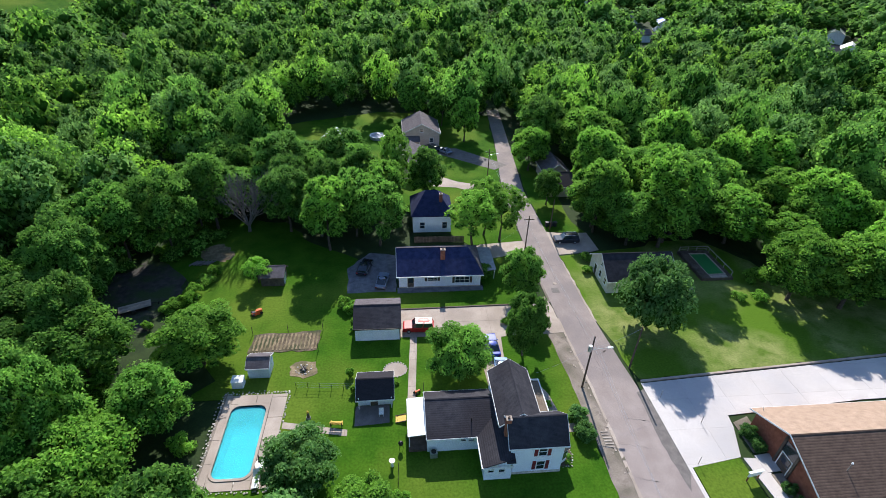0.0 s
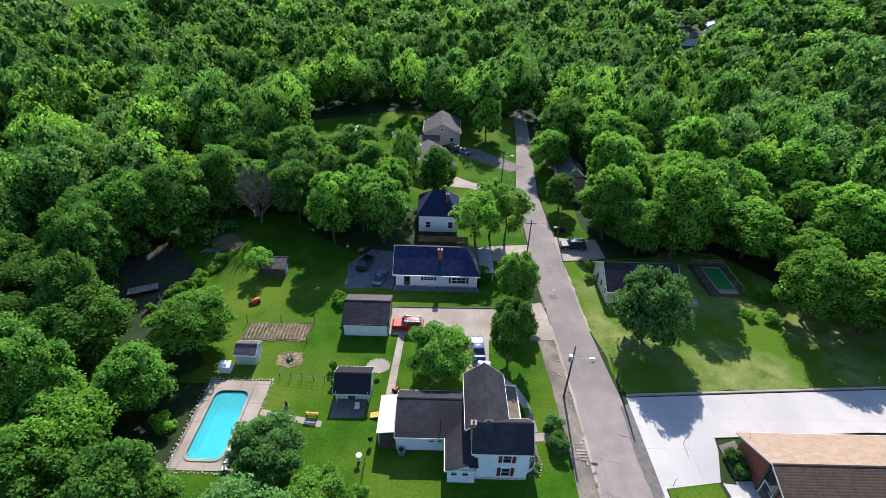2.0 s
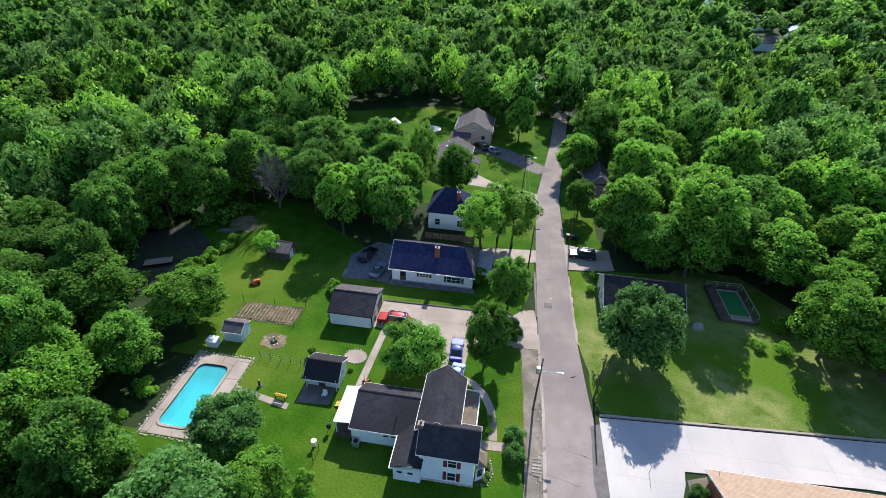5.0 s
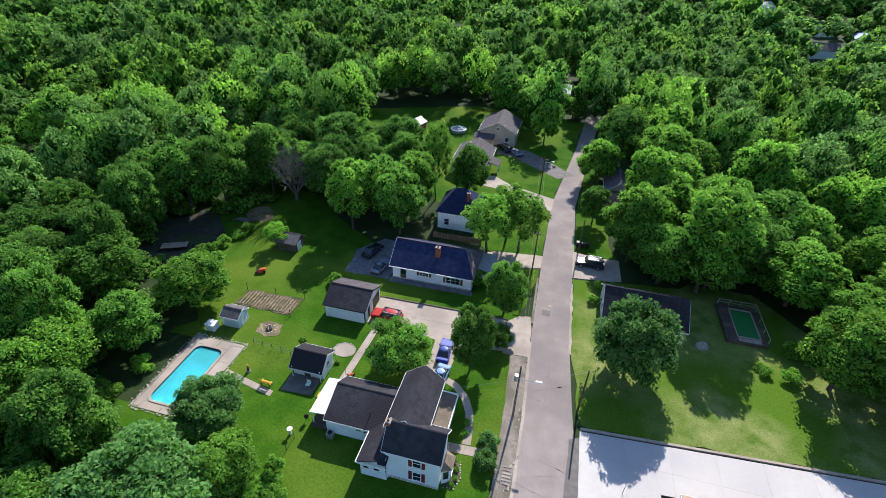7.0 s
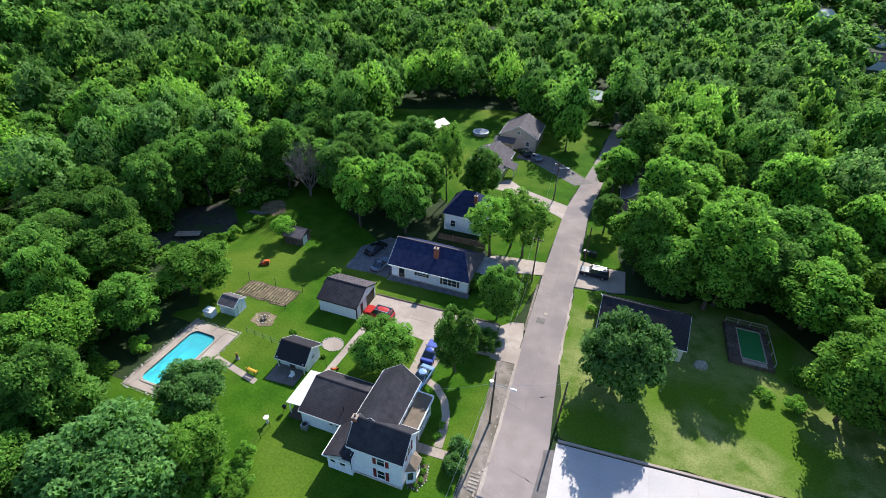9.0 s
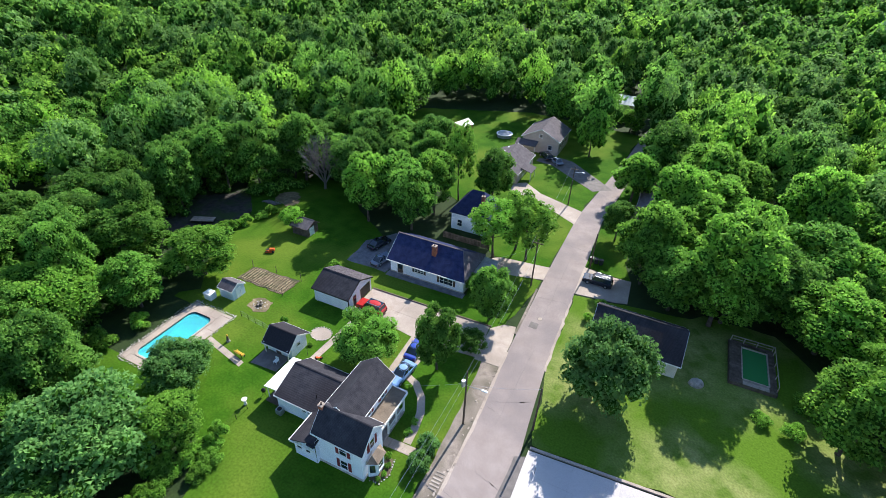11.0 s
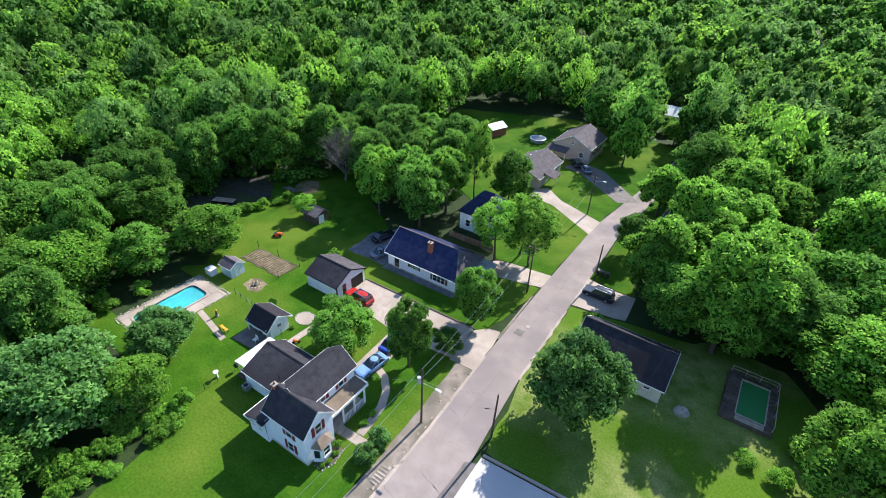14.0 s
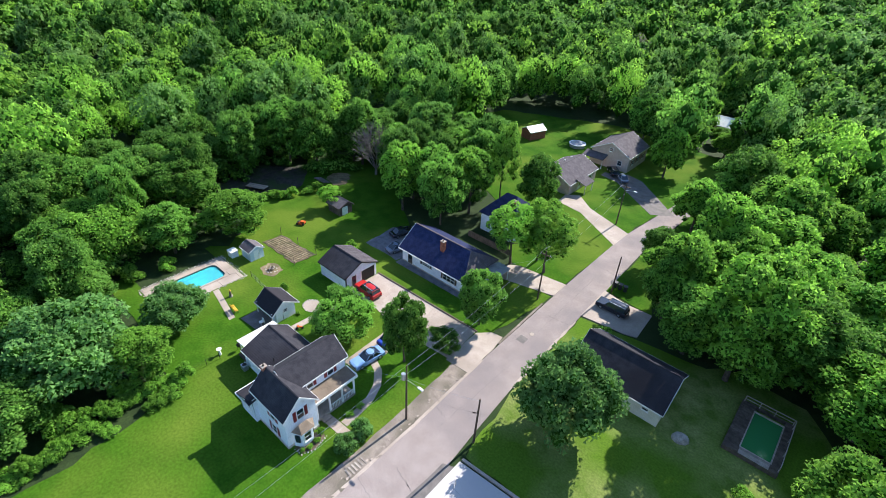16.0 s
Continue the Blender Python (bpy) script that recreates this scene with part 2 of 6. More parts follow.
def water(name, tint, rough=0.03):
    m = bpy.data.materials.new(name)
    m.use_nodes = True
    nt = m.node_tree
    b = nt.nodes["Principled BSDF"]
    b.inputs["Base Color"].default_value = (*tint, 1)
    b.inputs["Roughness"].default_value = rough
    b.inputs["Transmission Weight"].default_value = 0.75
    b.inputs["IOR"].default_value = 1.33
    n = nt.nodes.new("ShaderNodeTexNoise")
    n.inputs["Scale"].default_value = 3.0
    bp = nt.nodes.new("ShaderNodeBump")
    bp.inputs["Strength"].default_value = 0.06
    nt.links.new(n.outputs[0], bp.inputs["Height"])
    nt.links.new(bp.outputs[0], b.inputs["Normal"])
    return m


M["water"] = water("pool_water", (0.16, 0.78, 0.86))
M["green_water"] = water("green_pool_water", (0.05, 0.26, 0.09), 0.06)
M["green_water"].node_tree.nodes["Principled BSDF"].inputs["Transmission Weight"].default_value = 0.25

# ---- building helpers ----


def mesh_from(name, bm):
    me = bpy.data.meshes.new(name)
    bmesh.ops.recalc_face_normals(bm, faces=bm.faces)
    bm.to_mesh(me)
    bm.free()
    return me


def part(name, bm, mat, parent=None, label="", smooth=False):
    """Links a bmesh as one mesh object under a thing, in the thing's own axes."""
    me = mesh_from(name, bm) if isinstance(bm, bmesh.types.BMesh) else bm
    if not me.materials:
        me.materials.append(M[mat])
    if smooth:
        me.polygons.foreach_set("use_smooth", [True] * len(me.polygons))
    ob = new(name, me)
    if parent is not None:
        ob.parent = parent
    if label:
        tagged(ob, label)
    return ob


def thing(name, label, category, m=None, group="", kind=""):
    ob = new(name)
    ob.matrix_basis = m or Matrix.Identity(4)
    return tagged(ob, label, category, group, kind)


def box(x0, y0, z0, x1, y1, z1, bm=None, bevel=0.0):
    bm = bm or bmesh.new()
    v = [bm.verts.new((x, y, z)) for z in (z0, z1) for y in (y0, y1) for x in (x0, x1)]
    fs = [bm.faces.new([v[i] for i in f]) for f in ((0, 2, 3, 1), (4, 5, 7, 6), (0, 1, 5, 4), (1, 3, 7, 5), (3, 2, 6, 7), (2, 0, 4, 6))]
    if bevel:
        es = list({e for f in fs for e in f.edges})
        bmesh.ops.bevel(bm, geom=es, offset=bevel, segments=2, affect="EDGES")
    return bm


def prism(pts, z0, z1, bm=None):
    """A polygon of (x, y) raised from z0 to z1."""
    bm = bm or bmesh.new()
    lo = [bm.verts.new((x, y, z0)) for x, y in pts]
    hi = [bm.verts.new((x, y, z1)) for x, y in pts]
    n = len(pts)
    bm.faces.new(lo[::-1])
    bm.faces.new(hi)
    for i in range(n):
        bm.faces.new((lo[i], lo[(i + 1) % n], hi[(i + 1) % n], hi[i]))
    return bm


def slab(corners, thick, bm=None):
    """A sloping sheet with its upper corners given, and thickness straight down."""
    bm = bm or bmesh.new()
    hi = [bm.verts.new(c) for c in corners]
    lo = [bm.verts.new((c[0], c[1], c[2] - thick)) for c in corners]
    n = len(corners)
    bm.faces.new(hi)
    bm.faces.new(lo[::-1])
    for i in range(n):
        bm.faces.new((lo[i], lo[(i + 1) % n], hi[(i + 1) % n], hi[i]))
    return bm


def rod(a, b, r0, r1=None, sides=8, bm=None):
    """A tapered round bar from a to b."""
    bm = bm or bmesh.new()
    r1 = r0 if r1 is None else r1
    a, b = Vector(a), Vector(b)
    q = (b - a).to_track_quat("Z", "Y")
    rings = []
    for p, r in ((a, r0), (b, r1)):
        rings.append([bm.verts.new(p + q @ Vector((r * math.cos(k * math.tau / sides), r * math.sin(k * math.tau / sides), 0))) for k in range(sides)])
    for i in range(sides):
        j = (i + 1) % sides
        bm.faces.new((rings[0][i], rings[0][j], rings[1][j], rings[1][i]))
    bm.faces.new(rings[0][::-1])
    bm.faces.new(rings[1])
    return bm


def wobbly(pts, step=2.0, amount=0.5, seed=0):
    """A polygon with its edges cut up and jittered, for grass and gravel borders."""
    rnd = random.Random(seed)
    out = []
    for i, (x, y) in enumerate(pts):
        x2, y2 = pts[(i + 1) % len(pts)]
        n = max(1, int(math.hypot(x2 - x, y2 - y) / step))
        for k in range(n):
            f = k / n
            out.append((x + (x2 - x) * f + rnd.uniform(-amount, amount), y + (y2 - y) * f + rnd.uniform(-amount, amount)))
    return out


def rounded(x0, y0, x1, y1, r, seg=6):
    pts = []
    for cx, cy, a0 in ((x1 - r, y1 - r, 0), (x0 + r, y1 - r, 90), (x0 + r, y0 + r, 180), (x1 - r, y0 + r, 270)):
        for k in range(seg + 1):
            a = radians(a0 + 90 * k / seg)
            pts.append((cx + r * math.cos(a), cy + r * math.sin(a)))
    return pts


def structure(name, bm, mat, label, category):
    return tagged(part(name, bm, mat), label, category, kind="structure")


# ---- ground ----
def terrain(x, y):
    """Height of the land: level round the hamlet, low wooded hills beyond, higher in the west."""
    s = min(1.0, max(0.0, (math.hypot(x - 15, y - 50) - 150) / 250))
    s = s * s * (3 - 2 * s)
    west = min(1.0, max(0.0, 0.45 - x / 250))
    return s * (4 + 24 * west + 11 * noise.noise((x * 0.008, y * 0.008, 0.3)) + 4 * noise.noise((x * 0.025, y * 0.025, 1.7)))


def ground_sheet():
    bm = bmesh.new()
    bmesh.ops.create_grid(bm, x_segments=150, y_segments=150, size=1800)
    for v in bm.verts:
        v.co.z = -0.06 + terrain(v.co.x, v.co.y)
    for co, no in (((-24.9, 0, 0), (1, 0, 0)), ((-19.9, 0, 0), (1, 0, 0)), ((0, 31.2, 0), (0, 1, 0)), ((0, 42.2, 0), (0, 1, 0))):
        bmesh.ops.bisect_plane(bm, geom=bm.verts[:] + bm.edges[:] + bm.faces[:], plane_co=co, plane_no=no)
    sunk = [f for f in bm.faces if -24.9 < f.calc_center_median().x < -19.9 and 31.2 < f.calc_center_median().y < 42.2]
    bmesh.ops.delete(bm, geom=sunk, context="FACES")
    return bm


def clip(poly, axis, at, keep_above):
    """The part of a polygon on one side of a line x = at or y = at."""
    out = []
    for i, p in enumerate(poly):
        q = poly[(i + 1) % len(poly)]
        a, b = (p[axis] - at) * (1 if keep_above else -1), (q[axis] - at) * (1 if keep_above else -1)
        if a >= 0:
            out.append(p)
        if a * b < 0:
            f = a / (a - b)
            out.append((p[0] + (q[0] - p[0]) * f, p[1] + (q[1] - p[1]) * f))
    return out


def panels(parent, poly, dx, dy, z0, z1, mat, gap=0.05, name="slab"):
    """Cast concrete slabs with open joints, cut to a polygon."""
    xs, ys = [p[0] for p in poly], [p[1] for p in poly]
    x = min(xs)
    while x < max(xs):
        y = min(ys)
        while y < max(ys):
            c = poly
            for axis, at, up in ((0, x + gap / 2, True), (0, x + dx - gap / 2, False), (1, y + gap / 2, True), (1, y + dy - gap / 2, False)):
                c = clip(c, axis, at, up) if c else c
            clean = [p for i, p in enumerate(c) if math.dist(p, c[i - 1]) > 0.01]
            if len(clean) > 2:
                part(name, prism(clean, z0, z1), mat, parent)
            y += dy
        x += dx


structure("ground", ground_sheet(), "soil", "woodland floor of leaf litter and undergrowth, darkened for canopy shade", "ground")
YARD = wobbly([(-1.0, -20), (19.7, -20), (19.2, 41), (18.5, 56), (18.9, 62), (20.2, 71), (20.3, 74.6), (10.4, 74.6), (10.5, 65), (-12, 64.6), (-11, 74), (-20, 80), (-26, 88), (-42, 90), (-48, 78), (-38, 68), (-39, 60), (-34, 54), (-30, 49), (-28, 46), (-30, 44), (-31, 27), (-24, 28), (-16, 26.8), (-8, 26.5), (-2.6, 25.9), (-2.2, 20), (-1.3, 14)], 2, 0.35, 1)
lawn_bm = bmesh.new()
south, north = clip(YARD, 1, 31.0, False), clip(YARD, 1, 43.0, True)
middle = clip(clip(YARD, 1, 31.0, True), 1, 43.0, False)
for piece in (south, north, clip(middle, 0, -19.0, True)):
    prism(piece, -0.05, 0.0, lawn_bm)
structure("lawn", lawn_bm, "lawn", "bright green mown lawn of the back yards", "lawn")
structure("side_lawn", prism(wobbly([(28.3, 43.0), (90, 47), (84, 56), (64, 62), (62, 70), (56, 78), (46, 78), (44, 76), (30, 74), (26.4, 73.4), (26.5, 60)], 2, 0.25, 2), -0.05, 0.0), "dry_lawn", "mown grass with pale dry streaks beside the concrete lot", "lawn")
structure("far_lawn", prism(wobbly([(-47, 118), (-22, 104), (-2, 92), (10, 78), (20, 77), (20.5, 99), (24.2, 131), (26.4, 156), (-8, 160), (-40, 146)], 3, 0.5, 3), -0.05, 0.0), "lawn", "sunny lawn round the far houses", "lawn")
structure("verge_lawn", prism(wobbly([(26.2, 82.2), (33.8, 81.8), (32.6, 86), (33, 98), (30, 122), (28.2, 128), (26.2, 100)], 2, 0.3, 8), -0.05, 0.0), "lawn", "grass verge under the trees beside the street", "lawn")


def meadow_sheet():
    """A clearing on the hillside, draped over the land."""
    bm = bmesh.new()
    bmesh.ops.create_grid(bm, x_segments=24, y_segments=24, size=1)
    for v in bm.verts:
        x, y = -173 + v.co.x * (36 + 6 * math.sin(5 * v.co.y)), 292 + v.co.y * (40 + 5 * math.sin(6 * v.co.x))
        v.co = Vector((x, y, terrain(x, y) + 1.2))
    return bm


structure("meadow", meadow_sheet(), "lawn", "open meadow on the hillside beyond the woods", "meadow")
structure("church_lawn", prism([(29.3, -10), (37.0, -10), (35.2, 30.6), (29.1, 29.8)], -0.05, 0.06), "lawn", "small lawn corner before the brick building", "lawn")
structure("scrub_ground", prism(wobbly([(-52, 55), (-41, 57), (-38, 65), (-39, 72), (-46, 75), (-53, 68)], 1, 1.1, 5), -0.05, -0.012), "litter", "bare earth under the woodland edge, coloured as if in tree shade", "ground")
structure("cleared_earth", prism(wobbly([(-38.5, 75), (-34, 74), (-33, 77), (-36, 80), (-39, 79)], 0.6, 0.5, 6), -0.05, 0.03), "straw", "patch of bare reddish earth in the grass", "ground")
structure("parking_gravel", prism(wobbly([(-12, 64.2), (-4.0, 64.2), (-3.9, 75), (-9, 76), (-12.5, 71)], 1.5, 0.25, 7), -0.05, 0.014), "grey_gravel", "grey gravel parking patch beside the ranch house, toned down for tree shade", "gravel")

road = structure("road", prism([(22.0, -30), (28.7, -30), (28.8, 30), (27.3, 46), (26.4, 58), (26.1, 85), (25.7, 100), (28.6, 133), (31, 162), (27, 162), (24.6, 133), (20.7, 100), (20.6, 78), (20.9, 56), (21.5, 42)], -0.05, 0.02), "asphalt", "sun-bleached grey asphalt street with cracks", "road")
part("patch", prism(wobbly([(27.2, 40.8), (28.7, 41.5), (28.8, 30), (27.4, 27), (26.9, 33)], 1, 0.08, 3), 0.0, 0.027), "asphalt_dark", road, "darker patched asphalt beside the lot")
part("patch", prism(wobbly([(21.9, 62.5), (23.2, 62.5), (23.2, 63.8), (21.9, 63.8)], 1, 0.05, 4), 0.0, 0.026), "asphalt_dark", road, "darker square asphalt patch")


def crack(x0, y0, x1, y1, w, seed):
    """A tarred crack that wanders across the street."""
    r = random.Random(seed)
    n = 14
    left, right = [], []
    for k in range(n + 1):
        f = k / n
        x, y = x0 + (x1 - x0) * f + r.uniform(-0.12, 0.12), y0 + (y1 - y0) * f + r.uniform(-0.12, 0.12)
        left.append((x - w, y - w)), right.append((x + w, y + w))
    part("crack", prism(left + right[::-1], 0.0, 0.028), "asphalt_dark", road)


for k, c in enumerate(((21.7, 33.5, 25.4, 32.5), (24.0, 37, 27.2, 36.2), (21.4, 46, 23.5, 45.5), (23.8, 44, 24.1, 58), (23.4, 66, 23.1, 84), (22.0, 29, 24.5, 28.4), (20.9, 70, 25.9, 70.6), (20.8, 88, 25.8, 87.4), (22.6, 47, 26.7, 49))):
    crack(*c, 0.014, k)
manhole = thing("manhole_cover", "pale round metal manhole cover in the street", "manhole cover", pose(23.0, 65.0, 0.02))
part("rim", prism([(0.42 * math.cos(a * math.tau / 20), 0.42 * math.sin(a * math.tau / 20)) for a in range(20)], 0, 0.012), "asphalt_dark", manhole)
part("lid", prism([(0.36 * math.cos(a * math.tau / 20), 0.36 * math.sin(a * math.tau / 20)) for a in range(20)], 0, 0.02), "concrete", manhole)
verge = structure("road_verge", prism(wobbly([(19.7, -30), (22.1, -30), (21.5, 42), (21.0, 53), (18.3, 53), (18.8, 47), (19.1, 41)], 1.5, 0.10, 4), -0.05, 0.012), "gravel", "strip of worn gravel and broken pavement along the street", "verge")
structure("gutter", prism(wobbly([(21.75, -30), (22.15, -30), (21.65, 42), (21.05, 56), (20.75, 56), (21.3, 42)], 1.5, 0.05, 14), -0.05, 0.034), "concrete", "pale worn concrete gutter along the street", "gutter")
rk = random.Random(21)
for k in range(45):
    yy = rk.uniform(26, 52)
    xx = 21.2 - (yy - 42) * 0.02 + rk.uniform(-0.9, 0.15)
    w = rk.uniform(0.08, 0.26)
    part("rubble", prism(wobbly([(xx, yy), (xx + w, yy), (xx + w * 0.9, yy + w * 1.6), (xx, yy + w)], 1, 0.05, k), 0.0, rk.uniform(0.03, 0.08)), rk.choice(("concrete", "gravel", "gravel")), verge)
for k in range(6):
    part("plank", box(20.1, 33.0 + k * 0.42, 0.01, 21.1 + 0.1 * (k % 2), 33.2 + k * 0.42, 0.05), "pale_wood", verge, "loose broken slab in the verge")
pav = structure("pavement", prism([(17.3, 52.6), (20.85, 52.8), (20.8, 58.4), (20.3, 61.5), (18.6, 61.2), (17.0, 59.5)], -0.05, 0.045), "concrete", "worn concrete apron and kerb at the driveway mouth", "pavement")
structure("kerb", prism([(20.5, 60), (20.85, 60), (20.55, 72), (20.25, 72)], -0.05, 0.10), "gravel", "raised concrete kerb beside the street", "kerb")
structure("verge_stones", prism(wobbly([(26.5, 55), (26.85, 55), (26.4, 72), (26.1, 72)], 0.8, 0.12, 12), -0.05, 0.05), "concrete", "crumbling pale gravel edge of the street", "verge")
LOT = [(28.95, -25), (29.0, 29.8), (35.4, 30.7), (37.0, 34.8), (37.3, 36.5), (57, 37.8), (80, 38), (80, 45.9), (66, 44.9), (28.4, 42.3)]
lot = structure("lot", prism(LOT, -0.05, 0.035), "gravel", "pale concrete parking lot with faint joints", "parking lot")
panels(lot, LOT, 5.2, 4.6, 0.0, 0.05, "lot", 0.012)
structure("lot_kerb", prism([(28.5, 42.5), (66, 45.1), (80, 46.1), (80, 46.4), (66, 45.4), (28.5, 42.8)], -0.05, 0.2), "concrete", "raised concrete kerb between lot and grass", "kerb")
walkway = structure("church_walk", prism([(35.6, 30.6), (37.4, 30.4), (39.9, 10), (37.8, 10)], -0.05, 0.066), "lot", "pale concrete walk along the brick building", "walk")
structure("church_step", prism([(37.3, 28.6), (39.5, 28.8), (39.5, 31.0), (37.1, 30.8)], -0.05, 0.09), "lot", "pale concrete landing before the entrance", "landing")
structure("church_bed", prism([(37.3, 31.2), (39.6, 31.2), (39.6, 36.2), (37.3, 35.4)], -0.05, 0.075), "gravel", "stone-edged planting bed beside the brick wall", "flower bed")
structure("church_bed_south", prism([(38.2, 18), (39.6, 18), (39.6, 28.4), (37.5, 28.4)], -0.05, 0.078), "gravel", "planting bed beside the brick wall", "flower bed")
DRIVE = [(-3.6, 53.1), (-3.6, 59.3), (16.8, 59.7), (17.4, 53), (11.2, 52.4), (10.4, 42.9), (7.8, 42.9), (7.4, 52.4), (3, 53)]
drive = structure("driveway", prism(DRIVE, -0.05, 0.015), "gravel", "tan concrete driveway leading to the garage", "driveway")
panels(drive, DRIVE, 6.8, 6.6, 0.0, 0.035, "concrete", 0.03)
structure("driveway_edge", prism([(-3.6, 59.3), (17, 59.7), (17, 59.9), (-3.6, 59.5)], -0.05, 0.16), "dark_wood", "dark timber edging along the driveway", "edging")
structure("small_driveway", prism([(26.1, 73.8), (32.8, 74.6), (34.5, 75.2), (34.2, 81.6), (30, 81.4), (26.0, 82.2)], -0.05, 0.03), "concrete", "pale concrete driveway under the trees", "driveway")
structure("far_driveway", prism([(4.2, 104.0), (10.2, 103.0), (20.8, 96.2), (21.0, 102.2), (10.8, 106.2), (6.2, 110), (3.8, 108)], -0.05, 0.03), "concrete", "pale concrete driveway of the grey-roofed house", "driveway")
structure("farther_driveway", prism([(4.5, 123.5), (9, 122.6), (21, 113), (25, 116), (13, 127.5), (8.8, 128.6), (8.6, 125.8), (4.5, 125.8)], -0.05, 0.03), "asphalt_dark", "shaded asphalt driveway of the tan house", "driveway")
structure("ranch_driveway", prism([(10.5, 72.5), (18.8, 74.5), (20.6, 75), (20.6, 79), (12, 78), (10.5, 77)], -0.05, 0.03), "concrete", "concrete drive beside the ranch house", "driveway")
WALK = [(-3.0, 40.5), (-1.95, 40.5), (-1.2, 53.0), (-2.2, 53.0)]
garden_walk = structure("garden_walk", prism(WALK, -0.05, 0.012), "gravel", "straight concrete garden path to the garage", "path")
panels(garden_walk, WALK, 1.4, 1.6, 0.0, 0.03, "concrete", 0.03)
POOLWALK = [(-18.0, 38.2), (-10.2, 36.6), (-10.2, 37.5), (-18.0, 39.1)]
pool_walk = structure("pool_walk", prism(POOLWALK, -0.05, 0.012), "gravel", "narrow concrete path to the pool", "path")
panels(pool_walk, POOLWALK, 1.5, 3.0, 0.0, 0.03, "concrete", 0.03)
# the dark asphalt colour paints the shed's shadow over the whole patio
structure("shed_patio", prism([(-9.4, 37.9), (-5.2, 38.2), (-5.2, 40.9), (-9.3, 40.9), (-9.4, 40.5)], -0.05, 0.04), "asphalt_dark", "concrete patio before the garden shed, coloured dark for the shed's shadow", "patio")
FRONT = [(13.8, 35.3), (18.6, 35.5), (18.6, 36.7), (13.8, 36.5)]
front_walk = structure("front_walk", prism(FRONT, -0.05, 0.02), "gravel", "concrete front walk from porch to street", "path")
panels(front_walk, FRONT, 1.6, 1.6, 0.0, 0.04, "concrete", 0.03)


def curved_walk():
    mid = [(15.5, 36.7), (15.3, 39), (14.9, 41.2), (13.9, 43.3), (12.2, 45), (10.6, 45.6)]
    left, right = [], []
    for i, (x, y) in enumerate(mid):
        a, b = mid[max(0, i - 1)], mid[min(len(mid) - 1, i + 1)]
        d = Vector((b[0] - a[0], b[1] - a[1], 0)).normalized() * 0.5
        left.append((x - d.y, y + d.x)), right.append((x + d.y, y - d.x))
    return prism(left + right[::-1], -0.05, 0.03)


structure("curved_walk", curved_walk(), "concrete", "curved concrete path from driveway to porch", "path")
structure("ranch_patio", prism([(-3.9, 63.6), (10.4, 63.8), (10.4, 65.1), (-3.9, 65.1)], -0.05, 0.05), "grey_gravel", "grey concrete strip along the ranch house", "patio")
structure("stone_patio", prism([( -4.4 + 1.55 * math.cos(a * math.tau / 18) * (1 + 0.07 * math.sin(3 * a)), 46.8 + 1.3 * math.sin(a * math.tau / 18)) for a in range(18)], -0.05, 0.03), "concrete", "round pale gravel circle with a stone rim", "patio")
# ---- buildings ----
def solid(polys):
    """A closed mesh from a list of faces given by corners."""
    bm = bmesh.new()
    for p in polys:
        bm.faces.new([bm.verts.new(c) for c in p])
    bmesh.ops.remove_doubles(bm, verts=bm.verts, dist=0.001)
    return bm


def gabled(x0, y0, x1, y1, z0, eave, ridge, axis, at=None):
    """A wall body with gables at both ends; axis: the ridge's direction."""
    if axis == "x":
        m = (y0 + y1) / 2 if at is None else at
        prof = [(y0, z0), (y1, z0), (y1, eave), (m, ridge), (y0, eave)]
        a, b = [(x0, p, z) for p, z in prof], [(x1, p, z) for p, z in prof]
    else:
        m = (x0 + x1) / 2 if at is None else at
        prof = [(x0, z0), (x1, z0), (x1, eave), (m, ridge), (x0, eave)]
        a, b = [(p, y0, z) for p, z in prof], [(p, y1, z) for p, z in prof]
    return solid([a, b[::-1]] + [(a[i], a[(i + 1) % 5], b[(i + 1) % 5], b[i]) for i in range(5)])


def roof_pair(h, x0, y0, x1, y1, eave, ridge, axis, mats, at=None, over=0.3, end=0.3, thick=0.14, fascia="trim", cap=True):
    """Two roof slopes with white fascia boards and a ridge cap."""
    lo, hi = (y0, y1) if axis == "x" else (x0, x1)
    m = (lo + hi) / 2 if at is None else at
    e0, e1 = (x0 - end, x1 + end) if axis == "x" else (y0 - end, y1 + end)
    lift = 0.12

    def pt(u, w, z):
        return (u, w, z) if axis == "x" else (w, u, z)

    for side, mat in ((lo, mats[0]), (hi, mats[1])):
        s = -1 if side == lo else 1
        k = (ridge - eave) / abs(m - side)
        w, z = side + s * over, eave - k * over + lift
        part("roof", slab([pt(e0, w, z), pt(e1, w, z), pt(e1, m, ridge + lift), pt(e0, m, ridge + lift)], thick), mat, h)
        if fascia:
            part("fascia", slab([pt(e0, w, z - 0.02), pt(e1, w, z - 0.02), pt(e1, w + s * 0.05, z - 0.02), pt(e0, w + s * 0.05, z - 0.02)], 0.18), fascia, h)
            for e, o in ((e0, -0.04), (e1, 0.04)):
                part("bargeboard", slab([pt(e, w, z - 0.01), pt(e + o, w, z - 0.01), pt(e + o, m, ridge + lift - 0.01), pt(e, m, ridge + lift - 0.01)], 0.2), fascia, h)
    if cap:
        part("ridge_cap", slab([pt(e0, m - 0.14, ridge + lift + 0.0), pt(e1, m - 0.14, ridge + lift), pt(e1, m, ridge + lift + 0.05), pt(e0, m, ridge + lift + 0.05)], 0.05), mats[0], h)


FACES = {"S": ((1, 0), (0, -1)), "N": ((-1, 0), (0, 1)), "E": ((0, 1), (1, 0)), "W": ((0, -1), (-1, 0))}


